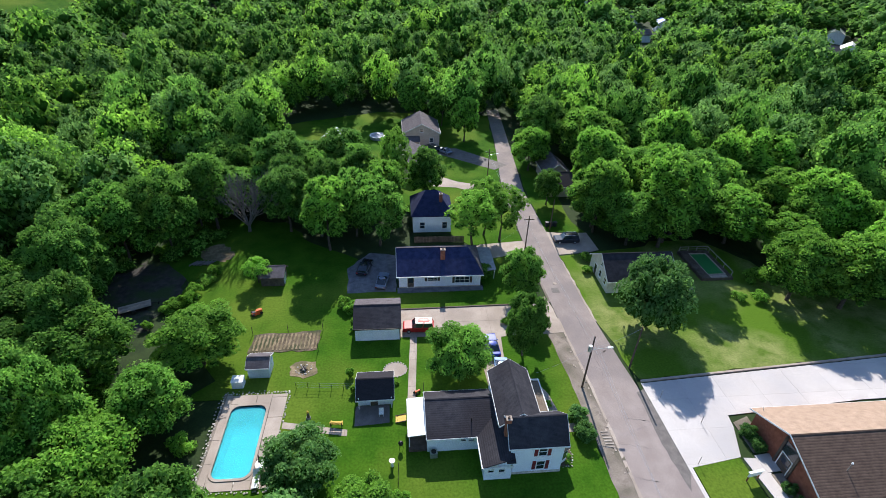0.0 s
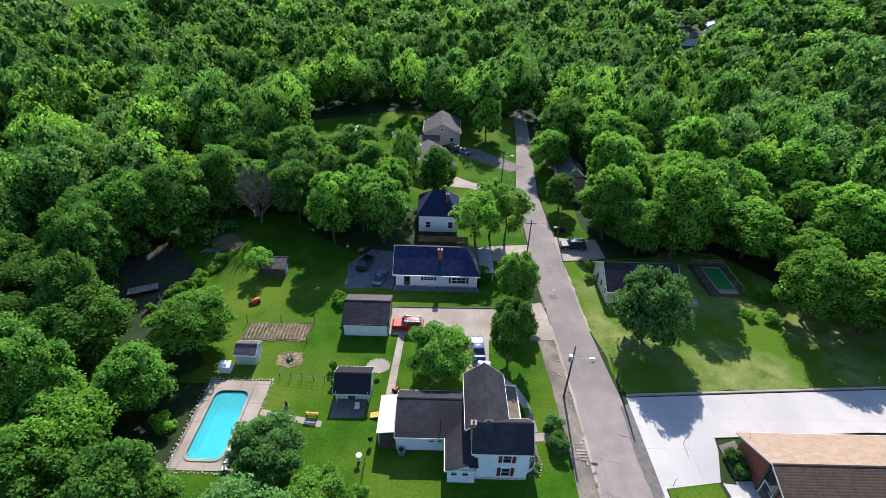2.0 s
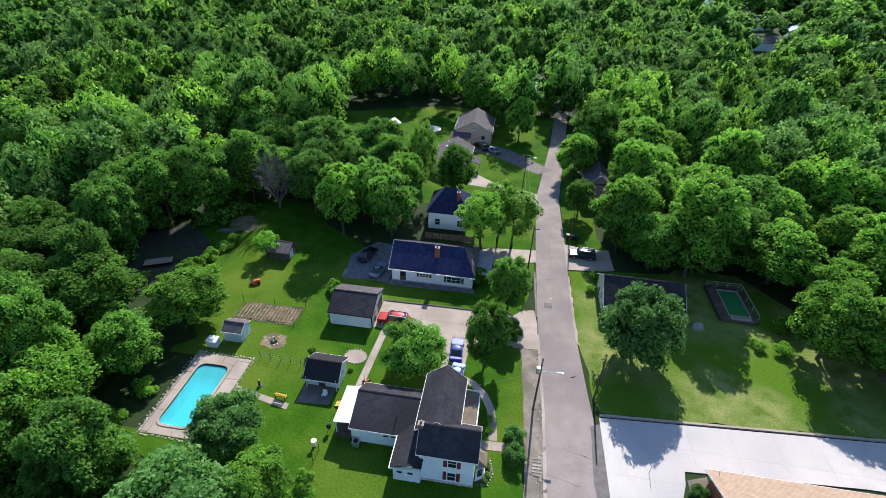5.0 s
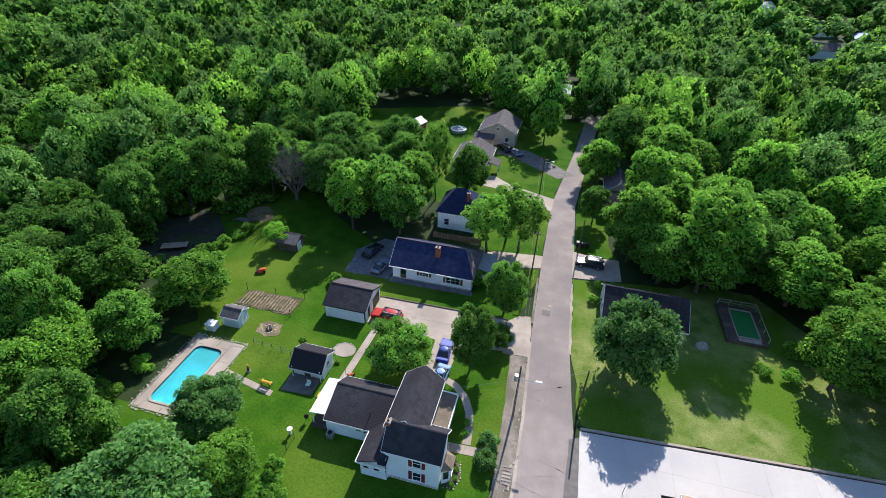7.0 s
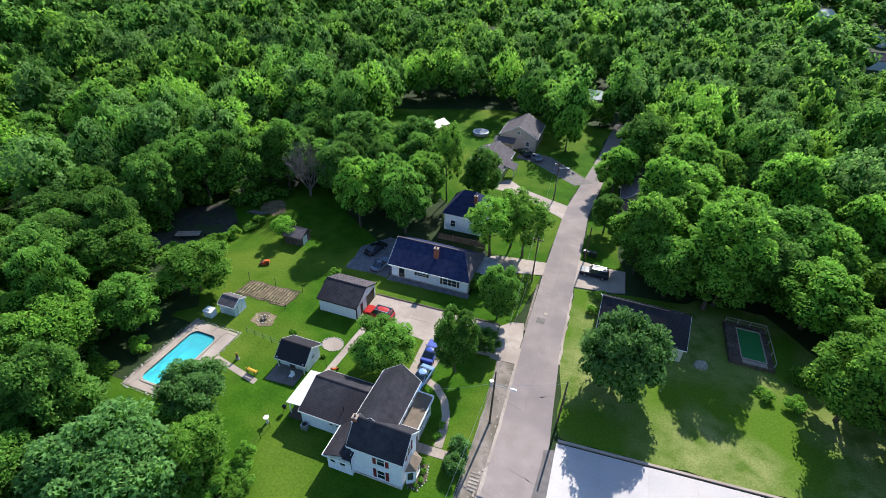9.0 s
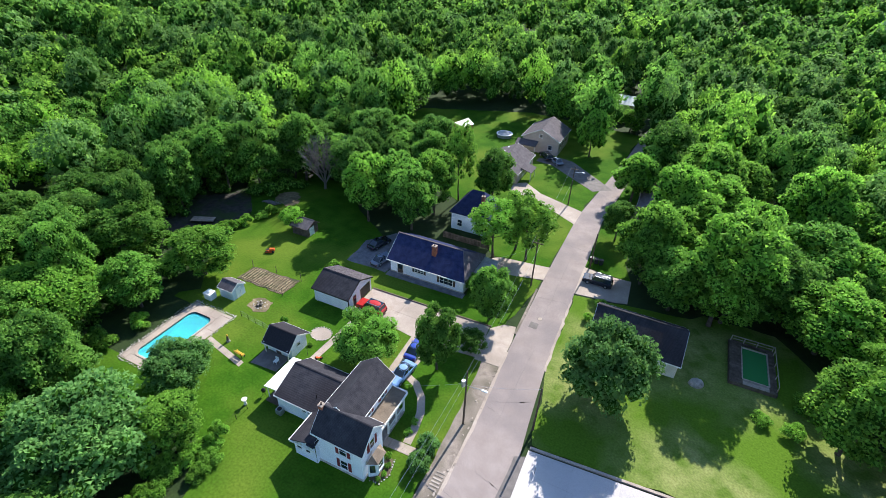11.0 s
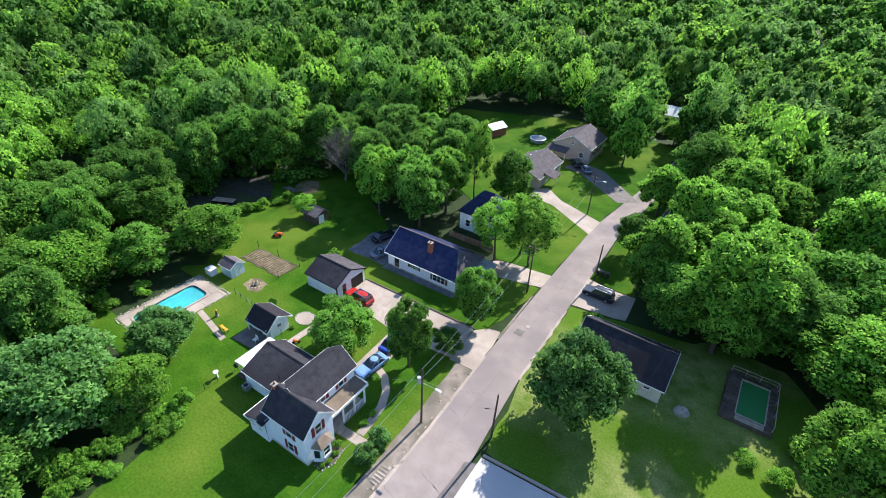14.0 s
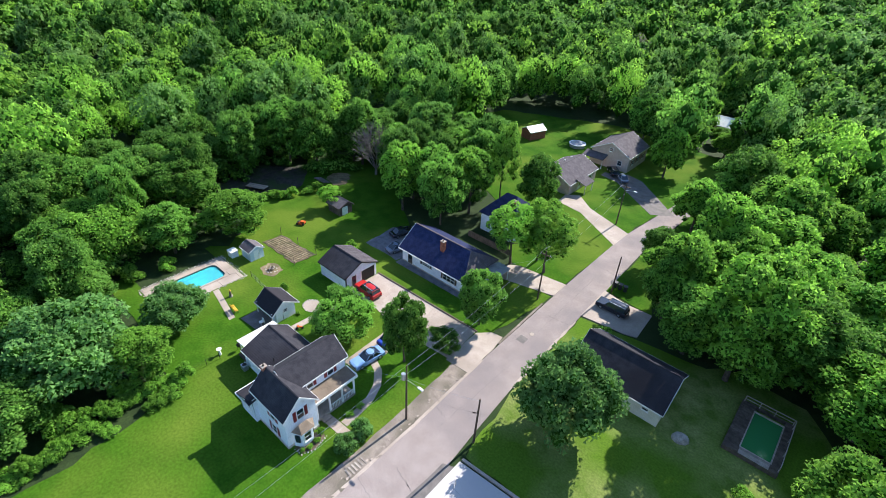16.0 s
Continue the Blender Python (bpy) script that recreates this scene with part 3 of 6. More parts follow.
def on_wall(x, y, z, face):
    (ux, uy), (nx, ny) = FACES[face]
    return Matrix(((ux, nx, 0, x), (uy, ny, 0, y), (0, 0, 1, z), (0, 0, 0, 1)))


def placed(bm, m):
    bmesh.ops.transform(bm, matrix=m, verts=bm.verts)
    return bm


def window(h, x, y, z, w, t, face, shutter="", bars=1):
    """A window on a wall, its middle at x, y, z: frame, dark pane, glazing bars, sill and shutters."""
    m = on_wall(x, y, z, face)
    bm = bmesh.new()
    f = 0.09
    for a in ((-w / 2 - f, -t / 2 - f, w / 2 + f, -t / 2), (-w / 2 - f, t / 2, w / 2 + f, t / 2 + f), (-w / 2 - f, -t / 2, -w / 2, t / 2), (w / 2, -t / 2, w / 2 + f, t / 2)):
        box(a[0], 0.0, a[1], a[2], 0.07, a[3], bm)
    box(-w / 2, 0.0, -0.025, w / 2, 0.055, 0.025, bm)
    for k in range(1, bars):
        box(-w / 2 + w * k / bars - 0.03, 0, -t / 2, -w / 2 + w * k / bars + 0.03, 0.06, t / 2, bm)
    win = part("window", placed(bm, m), "trim", h)
    part("pane", placed(box(-w / 2, -0.02, -t / 2, w / 2, 0.03, t / 2), m), "glass", win)
    part("sill", placed(box(-w / 2 - 0.12, 0, -t / 2 - 0.15, w / 2 + 0.12, 0.13, -t / 2 - 0.09), m), "trim", win)
    if shutter:
        for s in (-1, 1):
            a = s * (w / 2 + f + 0.22)
            sb = box(a - 0.19, 0, -t / 2 - 0.05, a + 0.19, 0.06, t / 2 + 0.05)
            for k in range(6):
                zz = -t / 2 + t * (k + 0.5) / 6
                box(a - 0.15, 0.05, zz - 0.05, a + 0.15, 0.08, zz + 0.03, sb)
            part("shutter", placed(sb, m), shutter, h)


def door(h, x, y, w, t, face, mat="trim", z0=0.1, lites=True):
    m = on_wall(x, y, z0, face)
    bm = bmesh.new()
    box(-w / 2 - 0.1, 0, 0, -w / 2, 0.08, t + 0.1, bm), box(w / 2, 0, 0, w / 2 + 0.1, 0.08, t + 0.1, bm), box(-w / 2, 0, t, w / 2, 0.08, t + 0.1, bm)
    part("door_frame", placed(bm, m), "trim", h)
    d = part("door", placed(box(-w / 2, 0, 0, w / 2, 0.04, t), m), mat, h)
    if lites:
        part("pane", placed(box(-w / 2 + 0.14, 0.02, t * 0.45, w / 2 - 0.14, 0.06, t - 0.2), m), "glass", d)
    part("handle", placed(box(w / 2 - 0.14, 0.04, 0.98, w / 2 - 0.06, 0.1, 1.06), m), "grey_metal", d)


def chimney(h, x, y, z0, z1, w, d):
    c = part("chimney", box(x - w / 2, y - d / 2, z0, x + w / 2, y + d / 2, z1), "brick", h)
    part("chimney_cap", box(x - w / 2 - 0.06, y - d / 2 - 0.06, z1, x + w / 2 + 0.06, y + d / 2 + 0.06, z1 + 0.08, bevel=0.02), "mortar", c)
    part("flue", rod((x, y, z1 + 0.05), (x, y, z1 + 0.3), 0.13, 0.12, 8), "dark_wood", c)


# two-storey white house
h = thing("farmhouse", "two-storey white clapboard house with charcoal shingle roofs", "house")
part("foundation", box(7.75, 30.45, -0.05, 13.7, 34.6, 0.35), "stone", h)
part("wall", gabled(7.8, 30.5, 13.65, 34.5, 0.0, 5.0, 7.0, "x"), "white_wall", h)
roof_pair(h, 7.8, 30.5, 13.65, 34.5, 5.0, 7.0, "x", ("shingle_dark", "shingle_dark"), end=0.35)
part("wall", gabled(7.1, 34.3, 11.4, 40.5, 0.0, 5.5, 7.2, "y"), "white_wall", h)
roof_pair(h, 7.1, 33.0, 11.4, 40.5, 5.5, 7.2, "y", ("shingle_dark", "shingle_dark"), end=0.3)
part("wall", gabled(-0.9, 33.9, 7.7, 40.2, 0.0, 2.6, 4.1, "x", 37.9), "white_wall", h)
roof_pair(h, -0.9, 33.9, 7.5, 40.2, 2.6, 4.1, "x", ("shingle_dark", "shingle_dark"), 37.9, end=0.12)
part("wall", solid([[(5.0, 30.0, 0), (8.0, 30.0, 0), (7.8, 30.0, 3.75), (5.0, 30.0, 2.6)], [(5.0, 36, 0), (8.0, 36, 0), (8.0, 36, 3.75), (5.0, 36, 2.6)][::-1], [(5.0, 30, 0), (5.0, 36, 0), (5.0, 36, 2.6), (5.0, 30, 2.6)][::-1], [(8.0, 30, 0), (8.0, 36, 0), (8.0, 36, 3.75), (8.0, 30, 3.75)], [(5.0, 30, 2.6), (8.0, 30, 3.75), (8.0, 36, 3.75), (5.0, 36, 2.6)]]), "white_wall", h)
part("roof", slab([(4.7, 29.7, 2.6), (8.0, 29.7, 3.87), (8.0, 37.4, 3.87), (4.7, 37.4, 2.6)], 0.14), "shingle_dark", h)
part("fascia", box(4.62, 29.62, 2.38, 8.1, 29.72, 2.6), "trim", h)
part("fascia", box(4.6, 29.62, 2.4, 4.7, 34.0, 2.62), "trim", h)
part("cornice", slab([(7.2, 29.5, 3.5), (8.2, 29.5, 3.5), (8.2, 30.5, 3.7), (7.2, 30.5, 3.7)], 0.12), "shingle_dark", h)
for wx in (5.7, 6.9):
    window(h, wx, 30.0, 1.75, 0.6, 0.8, "S")
for wz in (3.75, 1.4):
    window(h, 11.3, 30.5, wz, 0.85, 1.35, "S", "maroon")
window(h, 13.65, 32.5, 4.2, 0.8, 1.35, "E", "maroon")
window(h, 11.4, 38.3, 4.75, 0.75, 1.3, "E", "maroon")
window(h, 11.4, 35.4, 4.75, 0.75, 1.3, "E", "maroon")
window(h, 11.4, 39.8, 1.7, 0.75, 1.3, "E")
window(h, 11.4, 38.4, 1.7, 0.75, 1.3, "E")
door(h, 11.4, 36.4, 0.95, 2.05, "E")
window(h, 3.2, 33.9, 1.85, 0.55, 0.5, "S")
window(h, 4.1, 33.9, 1.85, 0.55, 0.5, "S")
window(h, 3.0, 40.2, 1.6, 0.8, 1.1, "N")
window(h, 9.2, 40.5, 4.4, 0.8, 1.2, "N")
chimney(h, 7.6, 32.3, 4.5, 7.15, 0.55, 0.55)
part("vent_pipe", rod((4.2, 35.2, 2.8), (4.2, 35.2, 3.9), 0.05, 0.05, 6), "black_metal", h)
bay = [(13.85, 31.2), (14.7, 31.7), (14.7, 33.1), (13.85, 33.6)]
part("bay", prism(bay, 0.0, 2.5), "white_wall", h, "projecting bay window")
part("bay_roof", solid([[(13.8, 31.0, 2.5), (14.95, 31.55, 2.5), (14.0, 31.9, 3.1)], [(14.95, 31.55, 2.5), (14.95, 33.25, 2.5), (14.0, 32.9, 3.1), (14.0, 31.9, 3.1)], [(14.95, 33.25, 2.5), (13.8, 33.8, 2.5), (14.0, 32.9, 3.1)], [(13.8, 31.0, 2.5), (14.0, 31.9, 3.1), (14.0, 32.9, 3.1), (13.8, 33.8, 2.5)], [(13.8, 31.0, 2.5), (14.95, 31.55, 2.5), (14.95, 33.25, 2.5), (13.8, 33.8, 2.5)][::-1]]), "porch_brown", h)
window(h, 14.7, 32.4, 1.45, 0.8, 1.2, "E")
for yy, ang in ((31.42, -60), (33.38, 60)):
    bw = part("bay_window", placed(box(-0.3, 0, -0.6, 0.3, 0.05, 0.6), Matrix.Translation((14.3, yy, 1.45)) @ pose(0, 0, 0, 0, 0, -90 + (ang + 0) * 0.98) @ Matrix.Identity(4)), "glass", h)
# porch on the street side
part("porch_floor", box(11.4, 34.6, 0.0, 13.1, 40.4, 0.35), "pale_wood", h)
part("porch_roof", slab([(13.35, 34.5, 3.45), (13.35, 40.6, 3.45), (11.4, 40.6, 3.7), (11.4, 34.5, 3.7)], 0.12), "porch_brown", h, "low brown porch roof with white edging")
part("fascia", box(13.33, 34.45, 3.2, 13.45, 40.7, 3.55), "trim", h)
part("fascia", box(11.4, 40.58, 3.25, 13.35, 40.7, 3.72), "trim", h)
part("fascia", box(11.45, 34.52, 3.25, 13.35, 34.6, 3.72), "trim", h)
for yy in (34.9, 36.7, 38.5, 40.3):
    part("column", box(12.95, yy - 0.1, 0.35, 13.15, yy + 0.1, 3.3, bevel=0.02), "trim", h)
for ya, yb in ((36.8, 38.4), (38.6, 40.2)):
    rail = box(13.0, ya, 1.15, 13.1, yb, 1.22)
    k = ya + 0.1
    while k < yb:
        box(13.03, k, 0.35, 13.07, k + 0.05, 1.15, rail)
        k += 0.22
    part("railing", rail, "trim", h)
part("step", box(13.1, 35.2, 0.0, 13.8, 36.4, 0.2), "concrete", h)
# back porch with a white roof
part("porch_roof", slab([(-3.1, 34.2, 2.5), (-0.85, 34.2, 2.75), (-0.85, 39.6, 2.75), (-3.1, 39.6, 2.5)], 0.1), "white_metal", h, "bright white metal porch roof")
for yy in (34.5, 37.0, 39.3):
    part("post", box(-2.95, yy - 0.05, 0, -2.85, yy + 0.05, 2.4), "trim", h)
part("porch_floor", box(-3.0, 34.0, 0.0, -0.9, 39.6, 0.3), "dark_wood", h)
part("antenna", rod((-1.0, 40.1, 3.2), (-1.0, 40.1, 4.6), 0.03, 0.03, 6), "black_metal", h)

# ranch house
h = thing("ranch_house", "long white ranch house with a dark blue shingle roof", "house")
part("foundation", box(-3.65, 64.95, -0.05, 10.05, 73.2, 0.25), "stone", h)
part("wall", solid([[(-3.6, 65, 0), (10, 65, 0), (10, 65, 2.75), (-3.6, 65, 2.75)], [(-3.6, 73.2, 0), (10, 73.2, 0), (10, 73.2, 2.5), (-3.6, 73.2, 2.5)][::-1], [(-3.6, 65, 0), (-3.6, 65, 2.75), (-3.6, 68.7, 5.5), (-3.6, 73.2, 2.5), (-3.6, 73.2, 0)], [(10, 65, 0), (10, 73.2, 0), (10, 73.2, 2.5), (10, 65, 2.5)]]), "white_wall", h)
R0, R1 = (-4.0, 68.7, 5.7), (8.1, 68.7, 5.7)
part("roof", slab([(-4.0, 64.4, 2.75), (10.4, 64.4, 2.75), R1, R0], 0.15), "shingle_blue", h)
part("roof", slab([R0, R1, (10.4, 73.6, 2.75), (-4.0, 73.6, 2.75)], 0.15), "shingle_blue", h)
part("roof", slab([(10.4, 64.4, 2.75), (10.4, 73.6, 2.75), R1], 0.15), "shingle_grey", h, "paler grey hipped roof end")
part("ridge_cap", slab([(-4.0, 68.55, 5.72), (8.1, 68.55, 5.72), (8.1, 68.85, 5.72), (-4.0, 68.85, 5.72)], 0.04), "shingle_grey", h)
part("hip_cap", slab([(10.45, 64.3, 2.78), (10.3, 64.5, 2.8), (8.05, 68.7, 5.75), (8.25, 68.7, 5.75)], 0.04), "shingle_grey", h)
part("gutter", box(-4.0, 64.3, 2.55, 10.4, 64.4, 2.72), "trim", h)
part("bargeboard", slab([(-4.06, 64.4, 2.75), (-4.0, 64.4, 2.75), (-4.0, 68.7, 5.7), (-4.06, 68.7, 5.7)], 0.2), "trim", h)
part("carport_roof", slab([(10.2, 66.0, 2.3), (12.9, 66.6, 2.15), (12.9, 73.6, 2.15), (10.2, 73.6, 2.3)], 0.1), "tin", h, "low pale metal carport roof")
for yy in (67.0, 73.2):
    part("post", box(12.65, yy - 0.06, 0, 12.77, yy + 0.06, 2.1), "trim", h)
door(h, -1.7, 65.0, 1.05, 2.15, "S", "dark_wood")
window(h, 1.9, 65.0, 1.7, 1.5, 0.65, "S", "dark_wood", 3)
window(h, 6.9, 65.0, 1.45, 2.3, 1.15, "S", "dark_wood", 3)
window(h, 10.0, 69, 1.5, 0.9, 1.0, "E")
chimney(h, 3.7, 67.0, 3.8, 6.2, 0.75, 0.6)

# garage
h = thing("garage", "white garage with dark shingles and a ribbed metal back slope", "garage")
part("wall", gabled(-10.1, 52.7, -3.7, 59.0, 0.0, 2.5, 4.0, "x"), "white_wall", h)
roof_pair(h, -10.1, 52.7, -3.7, 59.0, 2.5, 4.0, "x", ("shingle_dark", "shingle_grey"), end=0.2, fascia="black_metal")
for k in range(24):
    x = -10.2 + k * 0.285
    part("rib", slab([(x, 59.25, 2.55), (x + 0.05, 59.25, 2.55), (x + 0.05, 55.9, 4.15), (x, 55.9, 4.15)], 0.06), "shingle_grey", h)
gd = part("garage_door", placed(box(-1.35, 0, 0, 1.35, 0.04, 2.1), on_wall(-3.7, 57.2, 0.05, "E")), "black_metal", h, "dark open garage doorway")
fr = bmesh.new()
for a in ((-1.5, 0, -1.35, 2.25), (1.35, 0, 1.5, 2.25), (-1.35, 2.1, 1.35, 2.25)):
    box(a[0], 0, a[1], a[2], 0.07, a[3], fr)
part("door_frame", placed(fr, on_wall(-3.7, 57.2, 0.05, "E")), "trim", h)
door(h, -3.7, 54.3, 0.85, 2.0, "E", "dark_wood")
part("corner_board", box(-3.74, 52.64, 0, -3.6, 52.8, 2.5), "black_metal", h)
part("downpipe", rod((-9.6, 52.6, 0), (-9.6, 52.6, 2.4), 0.04, 0.04, 6), "trim", h)

# garden shed
h = thing("garden_shed", "white garden shed with dark shingle roof and open porch", "shed")
part("wall", gabled(-9.1, 41.0, -4.8, 44.1, 0.0, 2.2, 3.3, "x", 42.3), "white_wall", h)
roof_pair(h, -9.1, 41.0, -4.8, 44.1, 2.2, 3.3, "x", ("shingle_dark", "shingle_dark"), 42.3, over=0.7, end=0.2)
door(h, -7.1, 41.0, 0.9, 1.95, "S", "dark_wood", 0.02, False)
window(h, -4.8, 42.5, 1.6, 0.6, 0.45, "E")
window(h, -5.7, 41.0, 1.4, 0.6, 0.6, "S")
part("post", box(-9.0, 40.4, 0, -8.9, 40.5, 1.95), "trim", h)
part("post", box(-5.0, 40.4, 0, -4.9, 40.5, 1.95), "trim", h)

# pool shed
h = thing("pool_shed", "small pale blue pool shed with grey shingle roof", "shed")
part("wall", gabled(-23.6, 46.4, -20.9, 48.9, 0.0, 1.9, 2.6, "x"), "pale_blue_wall", h)
roof_pair(h, -23.6, 46.4, -20.9, 48.9, 1.9, 2.6, "x", ("shingle_grey", "shingle_grey"), over=0.2, end=0.15)
door(h, -20.9, 47.6, 0.8, 1.7, "E", "trim", 0.02, False)
h = thing("pump_box", "white lidded pump box beside the pool shed", "box", pose(-24.6, 45.3, 0))
part("body", box(-0.7, -0.6, 0, 0.7, 0.6, 1.1, bevel=0.03), "white_wall", h)
part("lid", box(-0.76, -0.66, 1.1, 0.76, 0.66, 1.2, bevel=0.02), "white_metal", h)

# weathered shed
h = thing("weathered_shed", "weathered dark wooden shed with sloping grey roof", "shed")
part("wall", gabled(-26.2, 66.6, -22.6, 69.6, 0.0, 1.9, 2.7, "x", 68.6), "dark_wood", h)
roof_pair(h, -26.2, 66.6, -22.6, 69.6, 1.9, 2.7, "x", ("shingle_grey", "shingle_grey"), 68.6, over=0.35, end=0.25, fascia="dark_wood")
door(h, -22.6, 67.8, 1.1, 1.6, "E", "white_metal", 0.02, False)

# white cottage behind
h = thing("white_cottage", "white cottage with a steep dark hipped roof", "house")
part("wall", box(-0.6, 83.0, 0, 6.9, 91.0, 3.9), "white_wall", h)
A, B = (2.0, 87, 7.3), (4.3, 87, 7.3)
c = [(-1.0, 82.6, 3.8), (7.3, 82.6, 3.8), (7.3, 91.4, 3.8), (-1.0, 91.4, 3.8)]
for q in ([c[0], c[1], B, A], [c[1], c[2], B], [c[2], c[3], A, B], [c[3], c[0], A]):
    part("roof", slab(q, 0.15), "shingle_blue", h)
window(h, 5.6, 83.0, 1.6, 0.9, 1.3, "S")
window(h, 1.2, 83.0, 1.6, 0.9, 1.3, "S")
chimney(h, 4.9, 85.2, 5.0, 7.3, 0.6, 0.6)
f = thing("board_fence", "dark brown board fence before the white cottage", "fence")
for k in range(34):
    part("board", box(-0.5 + k * 0.28, 79.2, 0, -0.26 + k * 0.28, 79.24, 1.25 + 0.04 * (k % 3)), "dark_wood", f)
part("rail", box(-0.5, 79.24, 0.4, 9.0, 79.3, 0.5), "dark_wood", f)
part("rail", box(-0.5, 79.24, 0.95, 9.0, 79.3, 1.05), "dark_wood", f)

# cream house across the street
h = thing("cream_house", "low cream house with a dark shingle gable roof", "house")
part("wall", gabled(30.9, 61.9, 42.6, 70.0, 0.0, 2.6, 5.3, "x"), "cream_wall", h)
roof_pair(h, 30.9, 61.9, 42.6, 70.0, 2.6, 5.3, "x", ("shingle_dark", "shingle_dark"), end=0.3)
for wx in (37.6, 40.8):
    window(h, wx, 61.9, 1.9, 0.7, 0.6, "S")
window(h, 30.9, 65.4, 1.6, 0.9, 1.2, "W")
window(h, 30.9, 63.2, 1.6, 0.8, 1.1, "W")
window(h, 30.9, 65.4, 3.5, 0.6, 0.7, "W")
door(h, 30.9, 67.5, 0.9, 2.0, "W", "dark_wood")

# grey-roofed house
h = thing("bungalow", "tan bungalow with a broad grey shingle roof", "house")
part("wall", gabled(-4.2, 108.0, 4.4, 120.5, 0.0, 2.6, 4.7, "y"), "tan_wall", h)
roof_pair(h, -4.2, 108.0, 4.4, 120.5, 2.6, 4.7, "y", ("shingle_grey", "shingle_grey"), end=0.4)
part("porch_roof", slab([(4.3, 110.5, 3.1), (7.0, 110.5, 2.3), (7.0, 114.5, 2.3), (4.3, 114.5, 3.1)], 0.12), "shingle_grey", h)
for yy in (110.8, 114.2):
    part("post", box(6.7, yy - 0.07, 0, 6.84, yy + 0.07, 2.25), "trim", h)
window(h, 0.8, 108.0, 1.6, 1.4, 1.1, "S", "", 2)
window(h, 4.4, 117.5, 1.6, 1.2, 1.1, "E")
door(h, 4.4, 112.5, 0.9, 2.0, "E")
for yy in (110, 113, 116, 119):
    part("roof_vent", box(-2.0, yy, 3.7, -1.7, yy + 0.3, 4.05), "white_metal", h)

# tan house
h = thing("tan_house", "tan two-level house with a dark grey gable roof", "house")
part("wall", gabled(-1.4, 129.0, 8.4, 140.0, 0.0, 3.9, 6.4, "y"), "tan_wall", h)
roof_pair(h, -1.4, 129.0, 8.4, 140.0, 3.9, 6.4, "y", ("shingle_grey", "shingle_grey"), end=0.35)
window(h, 3.5, 129.0, 4.6, 0.8, 0.8, "S")
for wx in (0.8, 6.2):
    window(h, wx, 129.0, 1.9, 1.0, 1.1, "S")
for yy in (131.5, 134.5, 137.5):
    window(h, 8.4, yy, 2.1, 1.0, 1.1, "E", "maroon")
part("lower_roof", slab([(-2.6, 126.4, 2.4), (3.0, 126.4, 2.4), (3.0, 129.0, 3.1), (-2.6, 129.0, 3.1)], 0.12), "shingle_grey", h, "low grey porch roof")
for wx in (-2.4, 2.8):
    part("post", box(wx - 0.07, 126.6, 0, wx + 0.07, 126.74, 2.4), "trim", h)

# grey house under the street trees
h = thing("grey_house", "grey house half hidden under street trees", "house")
part("wall", gabled(30.8, 97.5, 36.5, 104.5, 0.0, 2.7, 4.6, "x"), "tan_wall", h)
roof_pair(h, 30.8, 97.5, 36.5, 104.5, 2.7, 4.6, "x", ("shingle_dark", "shingle_dark"), end=0.3)
part("wall", gabled(31.5, 104.5, 37.5, 112.0, 0.0, 2.7, 5.0, "y"), "tan_wall", h)
roof_pair(h, 31.5, 104.5, 37.5, 112.0, 2.7, 5.0, "y", ("shingle_grey", "shingle_grey"), end=0.3)
window(h, 30.8, 101, 1.6, 1.2, 1.1, "W")
door(h, 30.8, 99, 0.9, 2.0, "W")

# brick building by the lot
h = thing("brick_church_hall", "red brick hall with a wide brown shingle roof", "building", pose(-0.6, -0.8, 0))
part("wall", gabled(39.6, 24.4, 56.5, 35.5, -0.05, 3.1, 5.5, "x", 30.2), "brick", h)
# north slope takes the lighter copy to look sunlit, south the darker
roof_pair(h, 39.6, 24.4, 56.5, 35.5, 3.1, 5.5, "x", ("shingle_brown", "shingle_brown_sunlit"), 30.2, over=0.4, end=0.75)
door(h, 39.6, 29.7, 1.5, 2.1, "W", "dark_wood")
part("entrance_glass", placed(box(-1.0, 0, 2.3, 1.0, 0.05, 3.9), on_wall(39.6, 29.7, 0, "W")), "glass", h)
for dy in (-1.1, 1.1):
    part("pilaster", box(39.4, 29.7 + dy - 0.12, 0, 39.62, 29.7 + dy + 0.12, 4.4), "dark_wood", h)
part("vent_pipe", rod((43.2, 26.6, 3.9), (43.2, 26.6, 5.3), 0.05, 0.05, 6), "pale_wood", h)
part("vent_cap", rod((43.2, 26.6, 5.3), (43.2, 26.6, 5.45), 0.12, 0.09, 8), "white_metal", h)
part("roof_antenna", rod((40.0, 35.2, 3.2), (39.8, 35.3, 3.9), 0.04, 0.03, 6), "grey_metal", h)

# white roof among the trees, and distant homes
h = thing("white_barn", "large pale metal barn roof among the trees", "barn")
part("wall", gabled(12, 175, 20.5, 182, 0, 3.0, 4.8, "x"), "tan_wall", h)
roof_pair(h, 12, 175, 20.5, 182, 3.0, 4.8, "x", ("white_metal", "white_metal"), end=0.4)
HOMES = [(157, 308, 3), (146, 330, 1), (216, 264, 1), (240, 272, 2), (222, 240, 2), (205, 236, 0), (131, 282, 0), (126, 372, 2)]
for hx, hy, k in HOMES:
    h = thing("distant_house", "distant house with pale walls among the trees", "house", pose(hx, hy, terrain(hx, hy) - 0.5, 0, 0, 25 * k), "distant houses")
    part("wall", gabled(-6, -4, 6, 4, 0, 4.6, 7.0, "x"), "white_wall", h)
    roof_pair(h, -6, -4, 6, 4, 4.6, 7.0, "x", (("shingle_grey", "shingle_blue", "white_metal", "blue_metal")[k],) * 2, end=0.4, fascia="")
